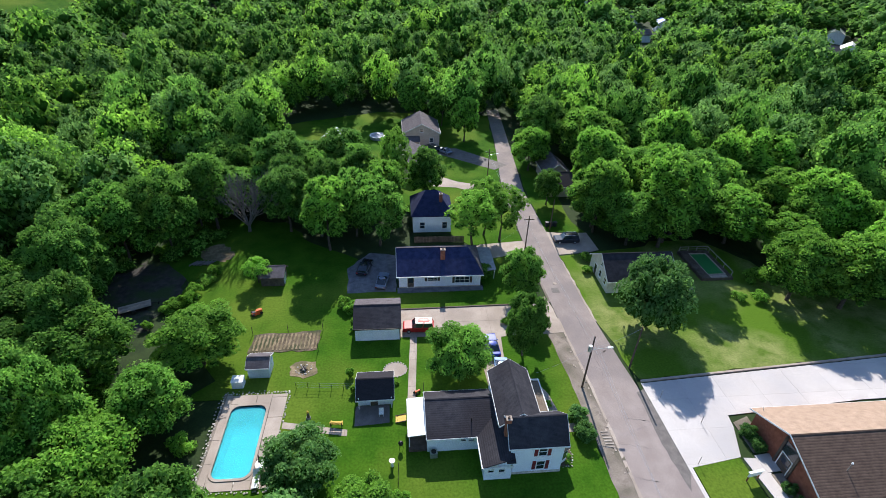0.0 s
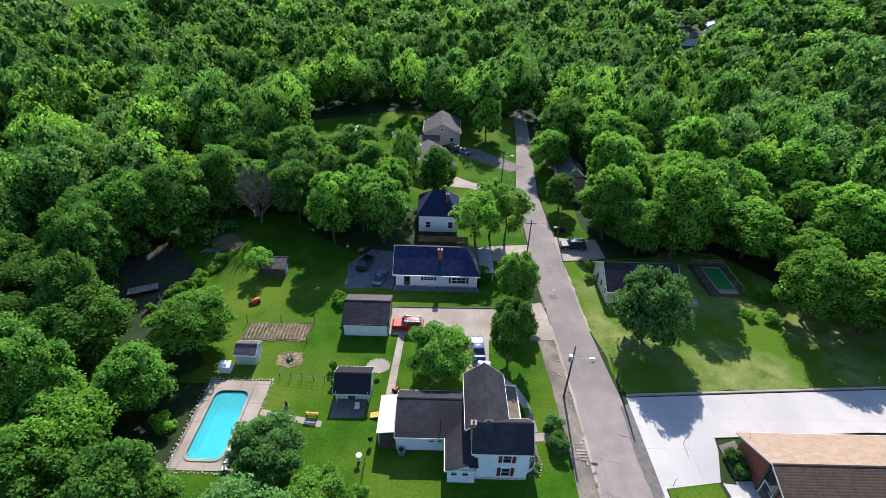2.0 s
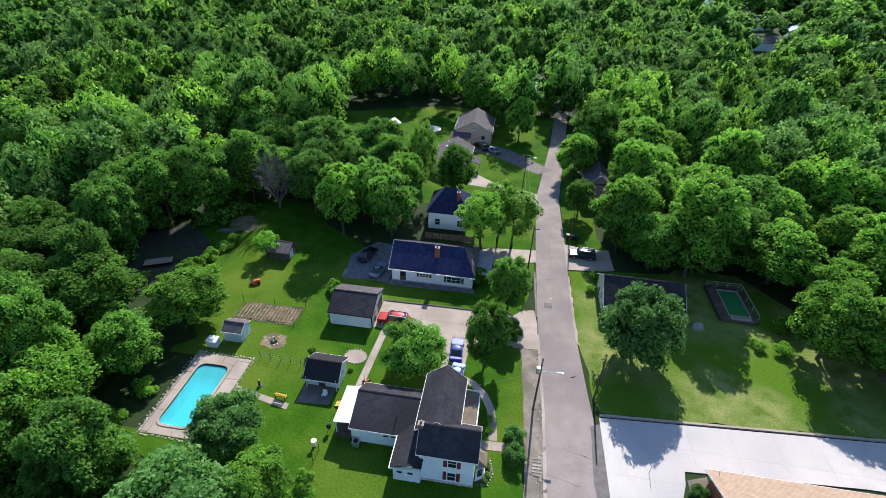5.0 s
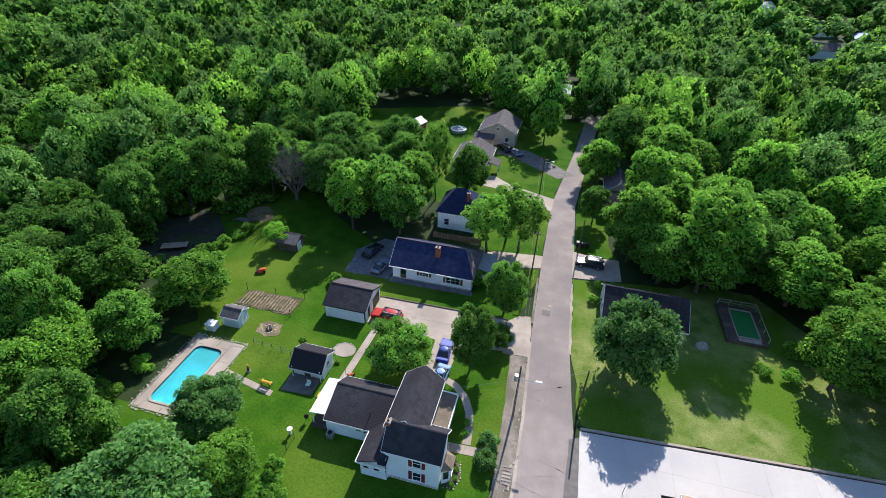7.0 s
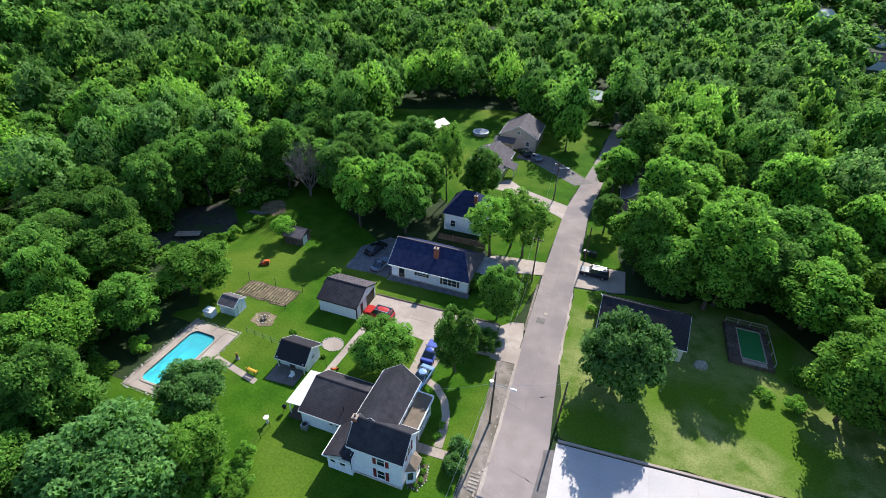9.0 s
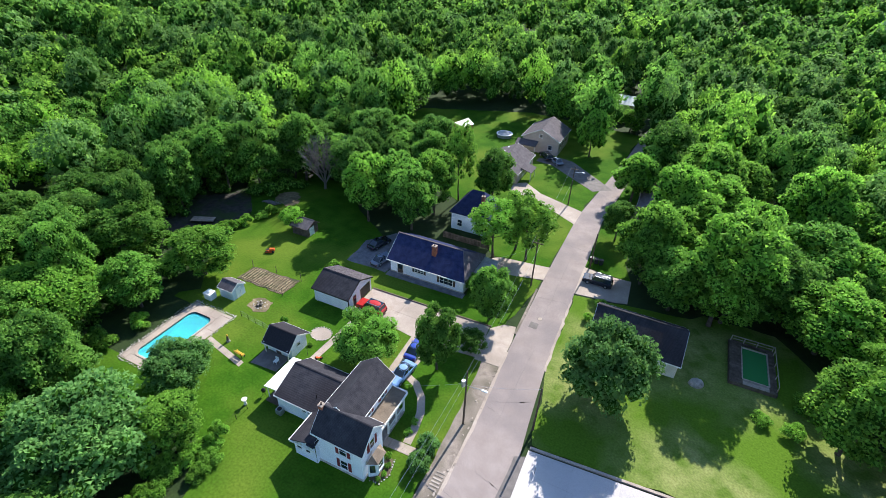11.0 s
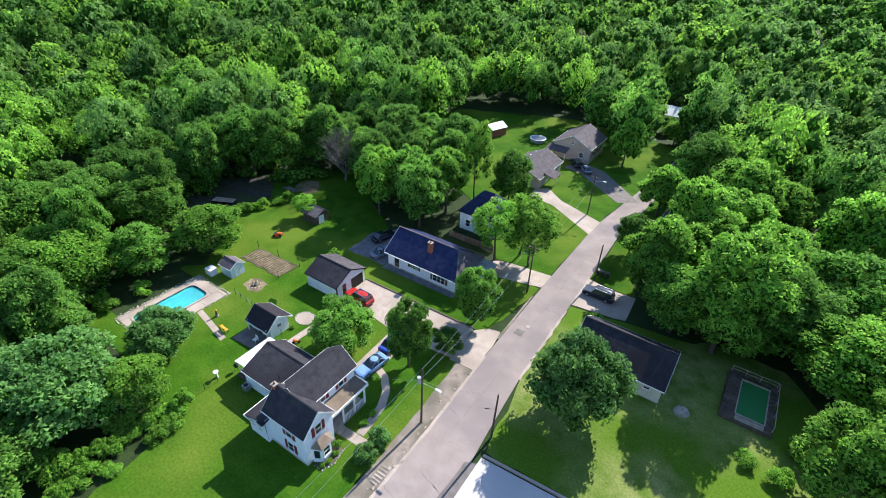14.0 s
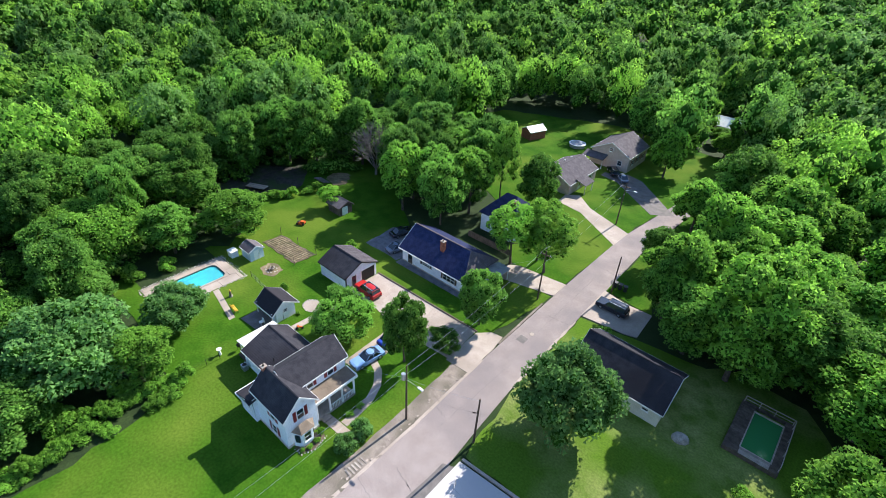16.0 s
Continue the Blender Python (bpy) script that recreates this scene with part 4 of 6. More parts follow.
h = thing("small_barn", "small red-brown barn with a pale metal roof", "shed", pose(-20.6, 132.4, 0, 0, 0, 72) @ Matrix.Scale(1.2, 4))
part("wall", gabled(-2.2, -1.6, 2.2, 1.6, 0, 1.9, 2.7, "x"), "brick", h)
roof_pair(h, -2.2, -1.6, 2.2, 1.6, 1.9, 2.7, "x", ("white_metal", "white_metal"), end=0.2, over=0.2, fascia="")
# ---- trees ----
def leaf_cloud(rnd, lobes, count, size, soft=0.0):
    """Leaf sprays scattered over the lobes of a crown: corner and face arrays."""
    w = np.array([l[3] ** 2 for l in lobes])
    pick = rnd.choice(len(lobes), count, p=w / w.sum())
    c = np.array([l[:3] for l in lobes])[pick]
    r = np.array([l[3] for l in lobes])[pick][:, None]
    d = rnd.normal(size=(count, 3))
    d[:, 2] = np.where(d[:, 2] < -0.35 * np.abs(d[:, 0]), -d[:, 2], d[:, 2])
    d /= np.linalg.norm(d, axis=1)[:, None]
    p = c + d * r * (0.68 + 0.46 * rnd.power(1.8, (count, 1)))
    n = d * (0.55 + soft) + rnd.normal(size=(count, 3)) * (0.72 - 0.2 * soft) + np.array((0, 0, 0.42 - 0.2 * soft))
    n /= np.linalg.norm(n, axis=1)[:, None]
    u = np.cross(n, rnd.normal(size=(count, 3)))
    u /= np.linalg.norm(u, axis=1)[:, None]
    v = np.cross(n, u)
    s = size * rnd.uniform(0.55, 1.35, (count, 1))
    q = np.stack([p - u * s * 0.55, p + u * s * 0.45 - v * s * 0.42, p + u * s * 0.40 + v * s * 0.46], 1).reshape(-1, 3)
    return q, np.arange(count * 3).reshape(-1, 3)


def crown_lobes(rnd, radius, height, base, n, tall=1.0, lump=0.42):
    """Lobe centres and sizes that make up one uneven crown."""
    zc, hz = (base + height) / 2, (height - base) / 2
    lobes = [(0, 0, zc, 0.62 * min(radius, hz))]
    for i in range(n):
        a = i * 2.39996 + rnd.uniform(-0.5, 0.5)
        k = max(-0.85, min(0.97, -0.75 + 1.7 * (i + 0.5) / n))
        rr = radius * math.sqrt(1 - k * k) ** tall * (0.35 + 0.6 * math.sqrt(rnd.uniform(0, 1)))
        lobes.append((rr * math.cos(a), rr * math.sin(a), zc + hz * k * 0.76 + rnd.uniform(-0.3, 0.3), radius * lump * rnd.uniform(0.5, 1.15)))
    return lobes


CORE_V = np.array(((1, 0, 0), (-1, 0, 0), (0, 1, 0), (0, -1, 0), (0, 0, 1), (0, 0, -1)), float) * 1.12
CORE_T = np.array(((0, 2, 4), (2, 1, 4), (1, 3, 4), (3, 0, 4), (2, 0, 5), (1, 2, 5), (3, 1, 5), (0, 3, 5)))


def mesh_np(name, verts, cores, leaves, mats, tints=None):
    """A mesh of triangles from corner arrays: the inside, coloured dark for crown shade, in material 1, then the leaves
    in material 0.
    """
    me = bpy.data.meshes.new(name)
    nc, nl = len(cores), len(leaves)
    me.vertices.add(len(verts))
    me.vertices.foreach_set("co", np.asarray(verts, np.float32).ravel())
    loops = np.concatenate([np.asarray(cores).ravel(), np.asarray(leaves).ravel()]).astype(np.int32)
    me.loops.add(len(loops))
    me.loops.foreach_set("vertex_index", loops)
    me.polygons.add(nc + nl)
    me.polygons.foreach_set("loop_start", (np.arange(nc + nl) * 3).astype(np.int32))
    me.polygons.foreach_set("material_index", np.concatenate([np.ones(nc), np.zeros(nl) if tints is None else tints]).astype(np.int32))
    for m in mats:
        me.materials.append(M[m])
    me.update(calc_edges=True)
    return me


def crown_arrays(seed, radius, height, base, n, count, size, tall=1.0, lump=0.42, core=0.74, cores=999, soft=0.0):
    rnd = np.random.default_rng(seed)
    lobes = crown_lobes(rnd, radius, height, base, n, tall, lump)
    q, f = leaf_cloud(rnd, lobes, count, size, soft)
    # blobs added inside the lobes carry the painted inner shade
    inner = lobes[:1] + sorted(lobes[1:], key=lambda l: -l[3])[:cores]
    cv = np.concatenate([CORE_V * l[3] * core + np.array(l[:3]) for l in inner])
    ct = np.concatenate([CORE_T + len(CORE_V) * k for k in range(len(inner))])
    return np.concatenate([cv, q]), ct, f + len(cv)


def trunk_mesh(height, r, seed, limbs=6):
    rnd = random.Random(seed)
    bm = bmesh.new()
    p, top = Vector((0, 0, -0.1)), Vector((rnd.uniform(-0.4, 0.4), rnd.uniform(-0.4, 0.4), height))
    last, rad = p, r * 1.35
    for k in range(1, 5):
        f = k / 4
        q = p.lerp(top, f) + Vector((rnd.uniform(-1, 1), rnd.uniform(-1, 1), 0)) * 0.025 * height * (k < 4)
        rod(last, q, rad, r * (1 - 0.6 * f), 7, bm)
        last, rad = q, r * (1 - 0.6 * f)
        if k > 1:
            for _ in range(limbs // 3 + 1):
                a = rnd.uniform(0, math.tau)
                rod(q, q + Vector((math.cos(a), math.sin(a), rnd.uniform(0.5, 1.0))) * height * 0.32, rad * 0.55, rad * 0.15, 5, bm)
    me = mesh_from("trunk", bm)
    me.materials.append(M["bark"])
    return me


KINDS = {}


def tree_kind(key, radius, height, base, n, count, size, leaf, seed, tall=1.0, lump=0.42, tr=0.22, core=0.74):
    v, t, q = crown_arrays(seed, radius, height, base, n, count, size, tall, lump, core)
    KINDS[key] = (mesh_np("crown", v, t, q, (leaf, "leaf_core_shade")), trunk_mesh(height * 0.66, tr, seed), np.percentile(np.hypot(v[:, 0], v[:, 1]), 97), v[:, 2].max())


def plant(key, x, y, r, h, turn=0.0, label="", name="tree", group=""):
    """One tree with a crown of radius r and a height of h."""
    crown, trunk, radius, height = KINDS[key]
    t = thing(name, label, name, pose(x, y, -0.05, 0, 0, turn) @ Matrix.Diagonal((r / radius, r / radius, h / height, 1)), group)
    part("trunk", trunk, "bark", t)
    part("crown", crown, "leaf_a", t)
    return t


tree_kind("oak", 4.6, 12.5, 0.6, 84, 9800, 0.31, "leaf_a", 1, 1.0, 0.25)
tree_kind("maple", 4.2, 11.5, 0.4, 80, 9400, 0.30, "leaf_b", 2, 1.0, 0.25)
tree_kind("ash", 4.0, 14.5, 1.0, 84, 9800, 0.31, "leaf_a", 3, 0.8, 0.25)
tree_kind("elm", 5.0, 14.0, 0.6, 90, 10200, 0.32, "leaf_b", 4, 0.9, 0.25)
tree_kind("great_oak", 7.4, 11.5, 0.4, 110, 24000, 0.31, "leaf_a", 14, 1.0, 0.22)
tree_kind("dusky", 4.3, 12.0, 1.0, 76, 8800, 0.31, "leaf_dark", 12, 0.9, 0.25)
tree_kind("locust", 3.8, 12.5, 2.0, 48, 6500, 0.30, "leaf_a", 8, 0.9, 0.28, 0.18, 0.5)
tree_kind("round", 4.2, 7.6, 0.4, 60, 11500, 0.26, "leaf_b", 5, 1.0, 0.27, 0.16)
tree_kind("upright", 3.4, 9.4, 0.4, 64, 11500, 0.26, "leaf_b", 9, 0.75, 0.27, 0.16)
tree_kind("silver", 4.2, 7.0, 0.3, 60, 12000, 0.27, "leaf_c", 6, 1.0, 0.27, 0.18)
tree_kind("shrub", 1.5, 2.2, 0.0, 14, 2200, 0.20, "leaf_a", 7, 1.0, 0.45, 0.06)
tree_kind("box_shrub", 0.95, 1.6, 0.0, 40, 3000, 0.15, "leaf_c", 10, 0.5, 0.40, 0.05, 0.9)

plant("round", 4.0, 46.0, 4.3, 7.5, 20, "round leafy shade tree on the lawn beside the driveway")
plant("upright", 13.5, 48.5, 2.9, 11.0, 80, "dense upright maple beside the driveway mouth")
plant("upright", 16.1, 61.3, 3.3, 9.6, 140, "dense leafy maple at the street edge")
plant("silver", 34.0, 53.6, 5.5, 12.0, 10, "large grey-green maple on the side lawn")
plant("silver", -14.7, 31.3, 4.1, 6.3, 60, "rounded grey-green tree beside the swimming pool")
plant("oak", -30.2, 49.4, 5.6, 9.0, 10, "broad bright green tree behind the pool shed")
plant("locust", -26.8, 67.6, 2.3, 5.0, 10, "small bright green tree beside the weathered shed")
plant("ash", -16.1, 77.3, 4.2, 14.5, 10, "tall bright green tree behind the ranch house")
plant("locust", 10.4, 77.4, 4.7, 12.0, 10, "airy street tree with light green leaves")
plant("locust", 16.0, 79.4, 4.4, 12.0, 120, "airy street tree with light green leaves")
plant("locust", 13.2, 81.5, 3.8, 12.5, 210, "airy street tree with light green leaves")
plant("oak", 15.8, 133.0, 4.2, 13.0, 40, "tall tree on the lawn beside the tan house")
plant("elm", 10.5, 146.0, 4.6, 13.5, 90, "tall leafy tree behind the tan house")
plant("elm", 2.5, 152.0, 5.0, 14.0, 190, "tall leafy tree behind the tan house")
plant("oak", 13.0, 163.0, 4.8, 13.5, 70, "leafy tree before the pale barn")
plant("oak", 7.0, 165.0, 5.2, 14.0, 170, "leafy tree before the pale barn")
plant("maple", 18.6, 167.5, 3.0, 5.0, 270, "low leafy tree before the pale barn")
plant("oak", 22.5, 158.0, 4.0, 7.0, 310, "low leafy tree before the pale barn")
plant("dusky", 16.4, 53.4, 2.0, 4.2, 40, "small dark tree beside the driveway mouth")
plant("dusky", 29.2, 94.0, 3.0, 8.5, 20, "dark street tree beside the grey house")
plant("elm", -43.5, 77.0, 5.4, 16.5, 30, "tall leafy tree at the rough clearing")
plant("elm", -49.5, 73.5, 5.4, 16.0, 130, "tall leafy tree at the rough clearing")
plant("maple", -38.5, 86.0, 5.0, 16.0, 230, "tall leafy tree behind the dead tree")
plant("elm", -53.0, 65.0, 5.0, 15.0, 80, "tall leafy tree at the rough clearing")
plant("locust", -4.0, 94.0, 3.4, 18.0, 50, "tall thin-crowned tree behind the white cottage")
plant("maple", 2.6, 97.0, 4.2, 12.5, 50, "dark leafy tree behind the white cottage")
plant("elm", -7.0, 78.5, 4.6, 14.0, 70, "tall leafy tree behind the ranch house")
plant("elm", -11.5, 82.0, 4.6, 14.5, 170, "tall leafy tree behind the ranch house")
plant("ash", -6.0, 86.0, 4.2, 14.0, 210, "tall leafy tree beside the white cottage")
plant("maple", 10.6, 67.0, 1.7, 3.0, 30, "low bush at the corner of the ranch house", "shrub")
plant("oak", 29.5, 112.5, 5.0, 11.5, 30, "spreading street tree at the far bend")
plant("silver", -12.6, 18.4, 7.0, 11.0, 100, "broad grey-green tree at the lawn edge")
plant("oak", -7.9, 24.6, 3.7, 7.6, 15, "bright green young tree at the lawn edge")
plant("dusky", -8.2, 11.0, 4.6, 8.0, 15, "dark leafy tree at the lawn edge")
plant("maple", -16.5, 8.0, 5.2, 10.0, 65, "dark leafy tree at the lawn edge")
plant("dusky", -6.5, 2.0, 4.4, 8.5, 115, "dark leafy tree at the lawn edge")
plant("dusky", -18.5, 22.5, 3.2, 6.0, 200, "dark leafy tree at the lawn edge")
hedge = random.Random(23)
for k in range(31):
    plant("shrub", -2.3 - hedge.uniform(0, 3.0), -4 + k * 1.0, hedge.uniform(0.9, 1.7), hedge.uniform(1.0, 2.6), 47 * k, "wild green brush along the lawn edge", "shrub", "wild brush")
plant("great_oak", -37.5, 29.5, 7.5, 11.0, 80, "broad bright green tree beyond the pool")
plant("oak", 68.5, 56.0, 6.2, 14.0, 20, "leafy tree at the edge of the side lawn")
plant("oak", 61.0, 58.5, 5.6, 13.0, 130, "leafy tree at the edge of the side lawn")
plant("oak", 36.0, 84.0, 6.0, 15.0, 10, "huge leafy tree over the small driveway")
plant("ash", 46.5, 75.8, 5.8, 19.0, 60, "huge leafy tree behind the cream house")
plant("oak", 40.5, 90.0, 6.0, 15.0, 110, "huge leafy tree behind the cream house")
plant("maple", 51.0, 80.0, 6.0, 15.5, 200, "leafy tree behind the green pool")
for k, (sx, sy, sr, sh) in enumerate(((-6.5, 21.5, 1.8, 2.4), (-4.8, 24.0, 1.2, 2.0), (-6.8, 15.0, 2.2, 3.0), (-9.5, 10.5, 2.6, 3.6), (-4.0, 27.2, 1.3, 2.6), (-28.5, 36.0, 1.6, 2.0), (-29.5, 31.0, 2.0, 2.4), (56.5, 59.0, 1.6, 1.6), (53.0, 59.5, 1.3, 1.2), (58.5, 64.0, 2.0, 3.0), (-11.2, 59.6, 1.3, 1.6), (-12.4, 60.6, 1.2, 1.7), (31.0, 72.0, 1.4, 1.4), (29.8, 68.2, 1.0, 1.3), (12.5, 55.5, 0.8, 0.9))):
    plant("shrub", sx, sy, sr, sh, 50 * k, "loose green shrub at the lawn edge", "shrub")
plant("box_shrub", 18.0, 37.3, 1.3, 2.0, 0, "clipped round evergreen shrub beside the front walk", "shrub")
plant("box_shrub", 18.0, 34.9, 1.35, 2.0, 90, "clipped round evergreen shrub beside the front walk", "shrub")


brush = random.Random(17)
for k in range(16):
    a, rr = brush.uniform(0, math.tau), brush.uniform(0.75, 1.1)
    plant("shrub", -45 + 11 * rr * math.cos(a), 67 + 10 * rr * math.sin(a), brush.uniform(0.8, 2.0), brush.uniform(0.8, 2.2), 31 * k, "wild green brush on the rough ground", "shrub", "wild brush")


def inside(x, y, poly):
    hit = False
    for i in range(len(poly)):
        (x1, y1), (x2, y2) = poly[i - 1], poly[i]
        if (y1 > y) != (y2 > y) and x < (x2 - x1) * (y - y1) / (y2 - y1) + x1:
            hit = not hit
    return hit


OPEN = [
    [(0, -40), (34, -40), (30, 64), (-12, 66), (-13, 74), (-24, 78), (-30, 85), (-36, 85), (-39, 76), (-49, 69), (-50, 56), (-37, 53), (-32, 40), (-31, 29), (-27, 26), (-21, 23), (-21, 0), (-8, -8)],
    [(26, -40), (90, -40), (84, 52), (66, 60), (60, 64), (59, 77), (46, 77), (44, 73), (35, 76), (34, 86), (28, 86)],
    [(15, 50), (30, 50), (30, 90), (40, 96), (40, 114), (32, 118), (32, 138), (23, 146), (15, 130), (14, 95)],
    [(-10, 62), (18, 62), (18, 84), (12, 98), (-6, 98), (-14, 86), (-12, 72)],
    [(-34, 121), (-22, 112), (-8, 104), (2, 94), (19, 84), (20, 125), (21, 136), (12, 142), (-3, 156), (-33, 158)],
    [(-204, 234), (-136, 234), (-136, 334), (-212, 334)],
]
for hx, hy, _ in HOMES:
    away = Vector((hx - 10, hy, 0)).normalized()
    beside = Vector((-away.y, away.x, 0))
    OPEN.append([tuple((Vector((hx, hy, 0)) + away * u + beside * w).to_2d()) for u, w in ((-52, -6), (-52, 6), (10, 10), (10, -10))])
OPEN += [[(-39, 42), (-25, 42), (-25, 56), (-39, 56)]]
OPEN += [[(16, 160), (16, 138), (26, 138), (26, 172), (24, 186), (9, 186), (10, 172)]]


def wood_spots():
    rnd = random.Random(11)
    near, far = [], []
    gap, y = 7.6, -16.0
    while y < 600:
        x = -min(470, 130 + max(0, y) * 1.6)
        while x < 96 + max(0, y) * 1.12:
            px, py = x + rnd.uniform(-0.45, 0.45) * gap, y + rnd.uniform(-0.45, 0.45) * gap
            x += gap
            d = math.hypot(px - 15, py - 50)
            keep = min(1.0, max(0.24, 1.0 - (d - 130) / 330))
            if rnd.random() > keep or any(inside(px, py, p) for p in OPEN):
                continue
            (near if d < 78 else far).append((px, py, d, 0.88 / math.sqrt(keep)))
        y += gap
    return near, far


near, far = wood_spots()
rnd = random.Random(5)
near.sort(key=lambda s: s[2])
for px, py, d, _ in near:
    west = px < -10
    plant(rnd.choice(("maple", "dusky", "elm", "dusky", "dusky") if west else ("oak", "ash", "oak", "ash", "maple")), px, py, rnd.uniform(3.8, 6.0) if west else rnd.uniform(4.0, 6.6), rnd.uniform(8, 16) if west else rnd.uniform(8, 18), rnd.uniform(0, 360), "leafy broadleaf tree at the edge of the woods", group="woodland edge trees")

bases = [crown_arrays(40 + k, 5.3, 13 + k % 3, 1.0, 40, 2400, 0.50, 0.9, 0.30, 0.80, 12, 0.5) for k in range(6)]
bases_mid = [crown_arrays(50 + k, 5.3, 13 + k % 3, 1.0, 32, 980, 0.74, 0.9, 0.32, 0.82, 10, 0.5) for k in range(6)]
bases_far = [crown_arrays(60 + k, 5.6, 13.5 + k % 3, 3, 22, 470, 1.0, 0.9, 0.35, 0.84, 8, 0.6) for k in range(6)]
bases_rim = [crown_arrays(70 + k, 5.6, 13.5 + k % 3, 3, 18, 300, 1.35, 0.9, 0.36, 0.86, 7, 0.6) for k in range(6)]


def woodland(spots, lib, seed):
    r = np.random.default_rng(seed)
    V, T, Q, K, off = [], [], [], [], 0
    for px, py, d, g in spots:
        v, t, q = lib[r.integers(len(lib))]
        a, s = r.uniform(0, math.tau), r.uniform(0.62, 1.3)
        c, n = math.cos(a), math.sin(a)
        w = np.empty_like(v)
        w[:, 0] = (v[:, 0] * c - v[:, 1] * n) * s * g + px
        w[:, 1] = (v[:, 0] * n + v[:, 1] * c) * s * g + py
        w[:, 2] = v[:, 2] * s * r.uniform(0.8, 1.3) + terrain(px, py)
        V.append(w), T.append(t + off), Q.append(q + off)
        K.append(np.full(len(q), (0, 0, 0, 2, 2, 3, 3, 4)[r.integers(8)]))
        off += len(v)
    return mesh_np("woodland", np.concatenate(V), np.concatenate(T), np.concatenate(Q), ("leaf_wood", "leaf_core_shade", "leaf_fresh", "leaf_dull", "leaf_dark"), np.concatenate(K))


for k, (lo, hi, lib, name, label) in enumerate((
        (0, 120, bases, "woodland", "dense broadleaf woodland round the hamlet"),
        (120, 190, bases_mid, "woodland", "dense mixed broadleaf woodland behind the houses"),
        (190, 300, bases_far, "distant_woodland", "broadleaf forest canopy over low hills"),
        (300, 900, bases_rim, "distant_woodland", "endless broadleaf forest canopy in the distance"))):
    tagged(new(name, woodland([s for s in far if lo <= s[2] < hi], lib, k + 1)), label, "woods", kind="stuff")


def undergrowth():
    """Low brush under the western trees."""
    r = random.Random(29)
    lib = [crown_arrays(80 + k, 2.0, 2.6, 0.0, 9, 260, 0.34, 1.0, 0.5, 0.8, 4, 0.4) for k in range(4)]
    V, T, Q, off = [], [], [], 0
    while len(V) < 330:
        x, y = r.uniform(-75, -3), r.uniform(2, 84)
        if any(inside(x, y, p) for p in OPEN[:1]) or (x > -33 and y > 25) or (x > -5 and y > 6):
            continue
        v, t, q = r.choice(lib)
        s = r.uniform(0.6, 1.3)
        V.append(v * s + np.array((x, y, -0.05))), T.append(t + off), Q.append(q + off)
        off += len(v)
    return mesh_np("undergrowth", np.concatenate(V), np.concatenate(T), np.concatenate(Q), ("leaf_wood", "leaf_core_shade"))


tagged(new("undergrowth", undergrowth()), "low green brush under the woodland trees", "undergrowth", kind="stuff")


def dead_tree(x, y, height):
    """A bare grey tree: trunk and forking limbs down to twigs."""
    t = thing("dead_tree", "leafless grey dead tree with a spray of bare twigs", "tree", pose(x, y, -0.05))
    rnd = random.Random(3)
    bm = rod((0, 0, 0), (0.1, 0, height * 0.10), 0.34, 0.28, 8)
    twigs = bmesh.new()

    def fork(p, d, length, r, level):
        q = p + d * length
        rod(p, q, r, r * 0.6, 5 if level < 2 else 3, bm if level < 2 else twigs)
        if level < 4:
            for _ in range(4 if level < 3 else 3):
                e = (d + Vector((rnd.gauss(0, 0.26), rnd.gauss(0, 0.26), rnd.gauss(0.10, 0.16)))).normalized()
                fork(q - d * length * rnd.uniform(0, 0.5), e, length * rnd.uniform(0.62, 0.85), r * 0.6, level + 1)

    for k in range(8):
        a = k * math.tau / 8 + rnd.uniform(-0.2, 0.2)
        tilt = rnd.uniform(0.25, 1.05)
        fork(Vector((0.1, 0, height * rnd.uniform(0.07, 0.11))), Vector((math.cos(a) * tilt, math.sin(a) * tilt, 1)).normalized(), height * 0.28, 0.13, 0)
    part("trunk", bm, "dead_bark", t)
    part("twig", twigs, "dead_bark", t)


dead_tree(-32.2, 84.6, 15.0)
# ---- swimming pool ----
POOL = rounded(-24.5, 32.0, -20.3, 41.8, 1.0)
pool = thing("swimming_pool", "rounded in-ground pool with clear turquoise water", "swimming pool")
shell = bmesh.new()
n = len(POOL)
for z0, z1, k0, k1 in ((0.06, -0.9, 1.0, 1.0), (-0.9, -1.5, 1.0, 0.8)):
    cx, cy = -22.4, 36.9
    ring = [[shell.verts.new((cx + (x - cx) * k, cy + (y - cy) * k, z)) for x, y in POOL] for z, k in ((z0, k0), (z1, k1))]
    for i in range(n):
        shell.faces.new((ring[0][i], ring[0][(i + 1) % n], ring[1][(i + 1) % n], ring[1][i]))
shell.faces.new(ring[1])
part("basin", shell, "pool_shell", pool)
wat = part("water", prism(POOL, -0.12, -0.08), "water", pool, "still clear turquoise water")
wat.visible_shadow = False
cop = bmesh.new()
outer = rounded(-24.8, 31.7, -20.0, 42.1, 1.25)
hi = [cop.verts.new((x, y, 0.14)) for x, y in outer]
hin = [cop.verts.new((x, y, 0.14)) for x, y in POOL]
lo = [cop.verts.new((x, y, 0.0)) for x, y in outer]
lin = [cop.verts.new((x, y, -0.2)) for x, y in POOL]
for i in range(n):
    j = (i + 1) % n
    cop.faces.new((hi[i], hi[j], hin[j], hin[i])), cop.faces.new((lo[i], lo[j], hi[j], hi[i])), cop.faces.new((hin[i], hin[j], lin[j], lin[i]))
part("coping", cop, "concrete", pool, "pale concrete pool edge")
for k in range(3):
    part("step", box(-23.4, 31.35 + 0.28 * k, -0.4, -21.4, 31.65 + 0.28 * k, 0.05 - 0.09 * k), "white_metal", pool)
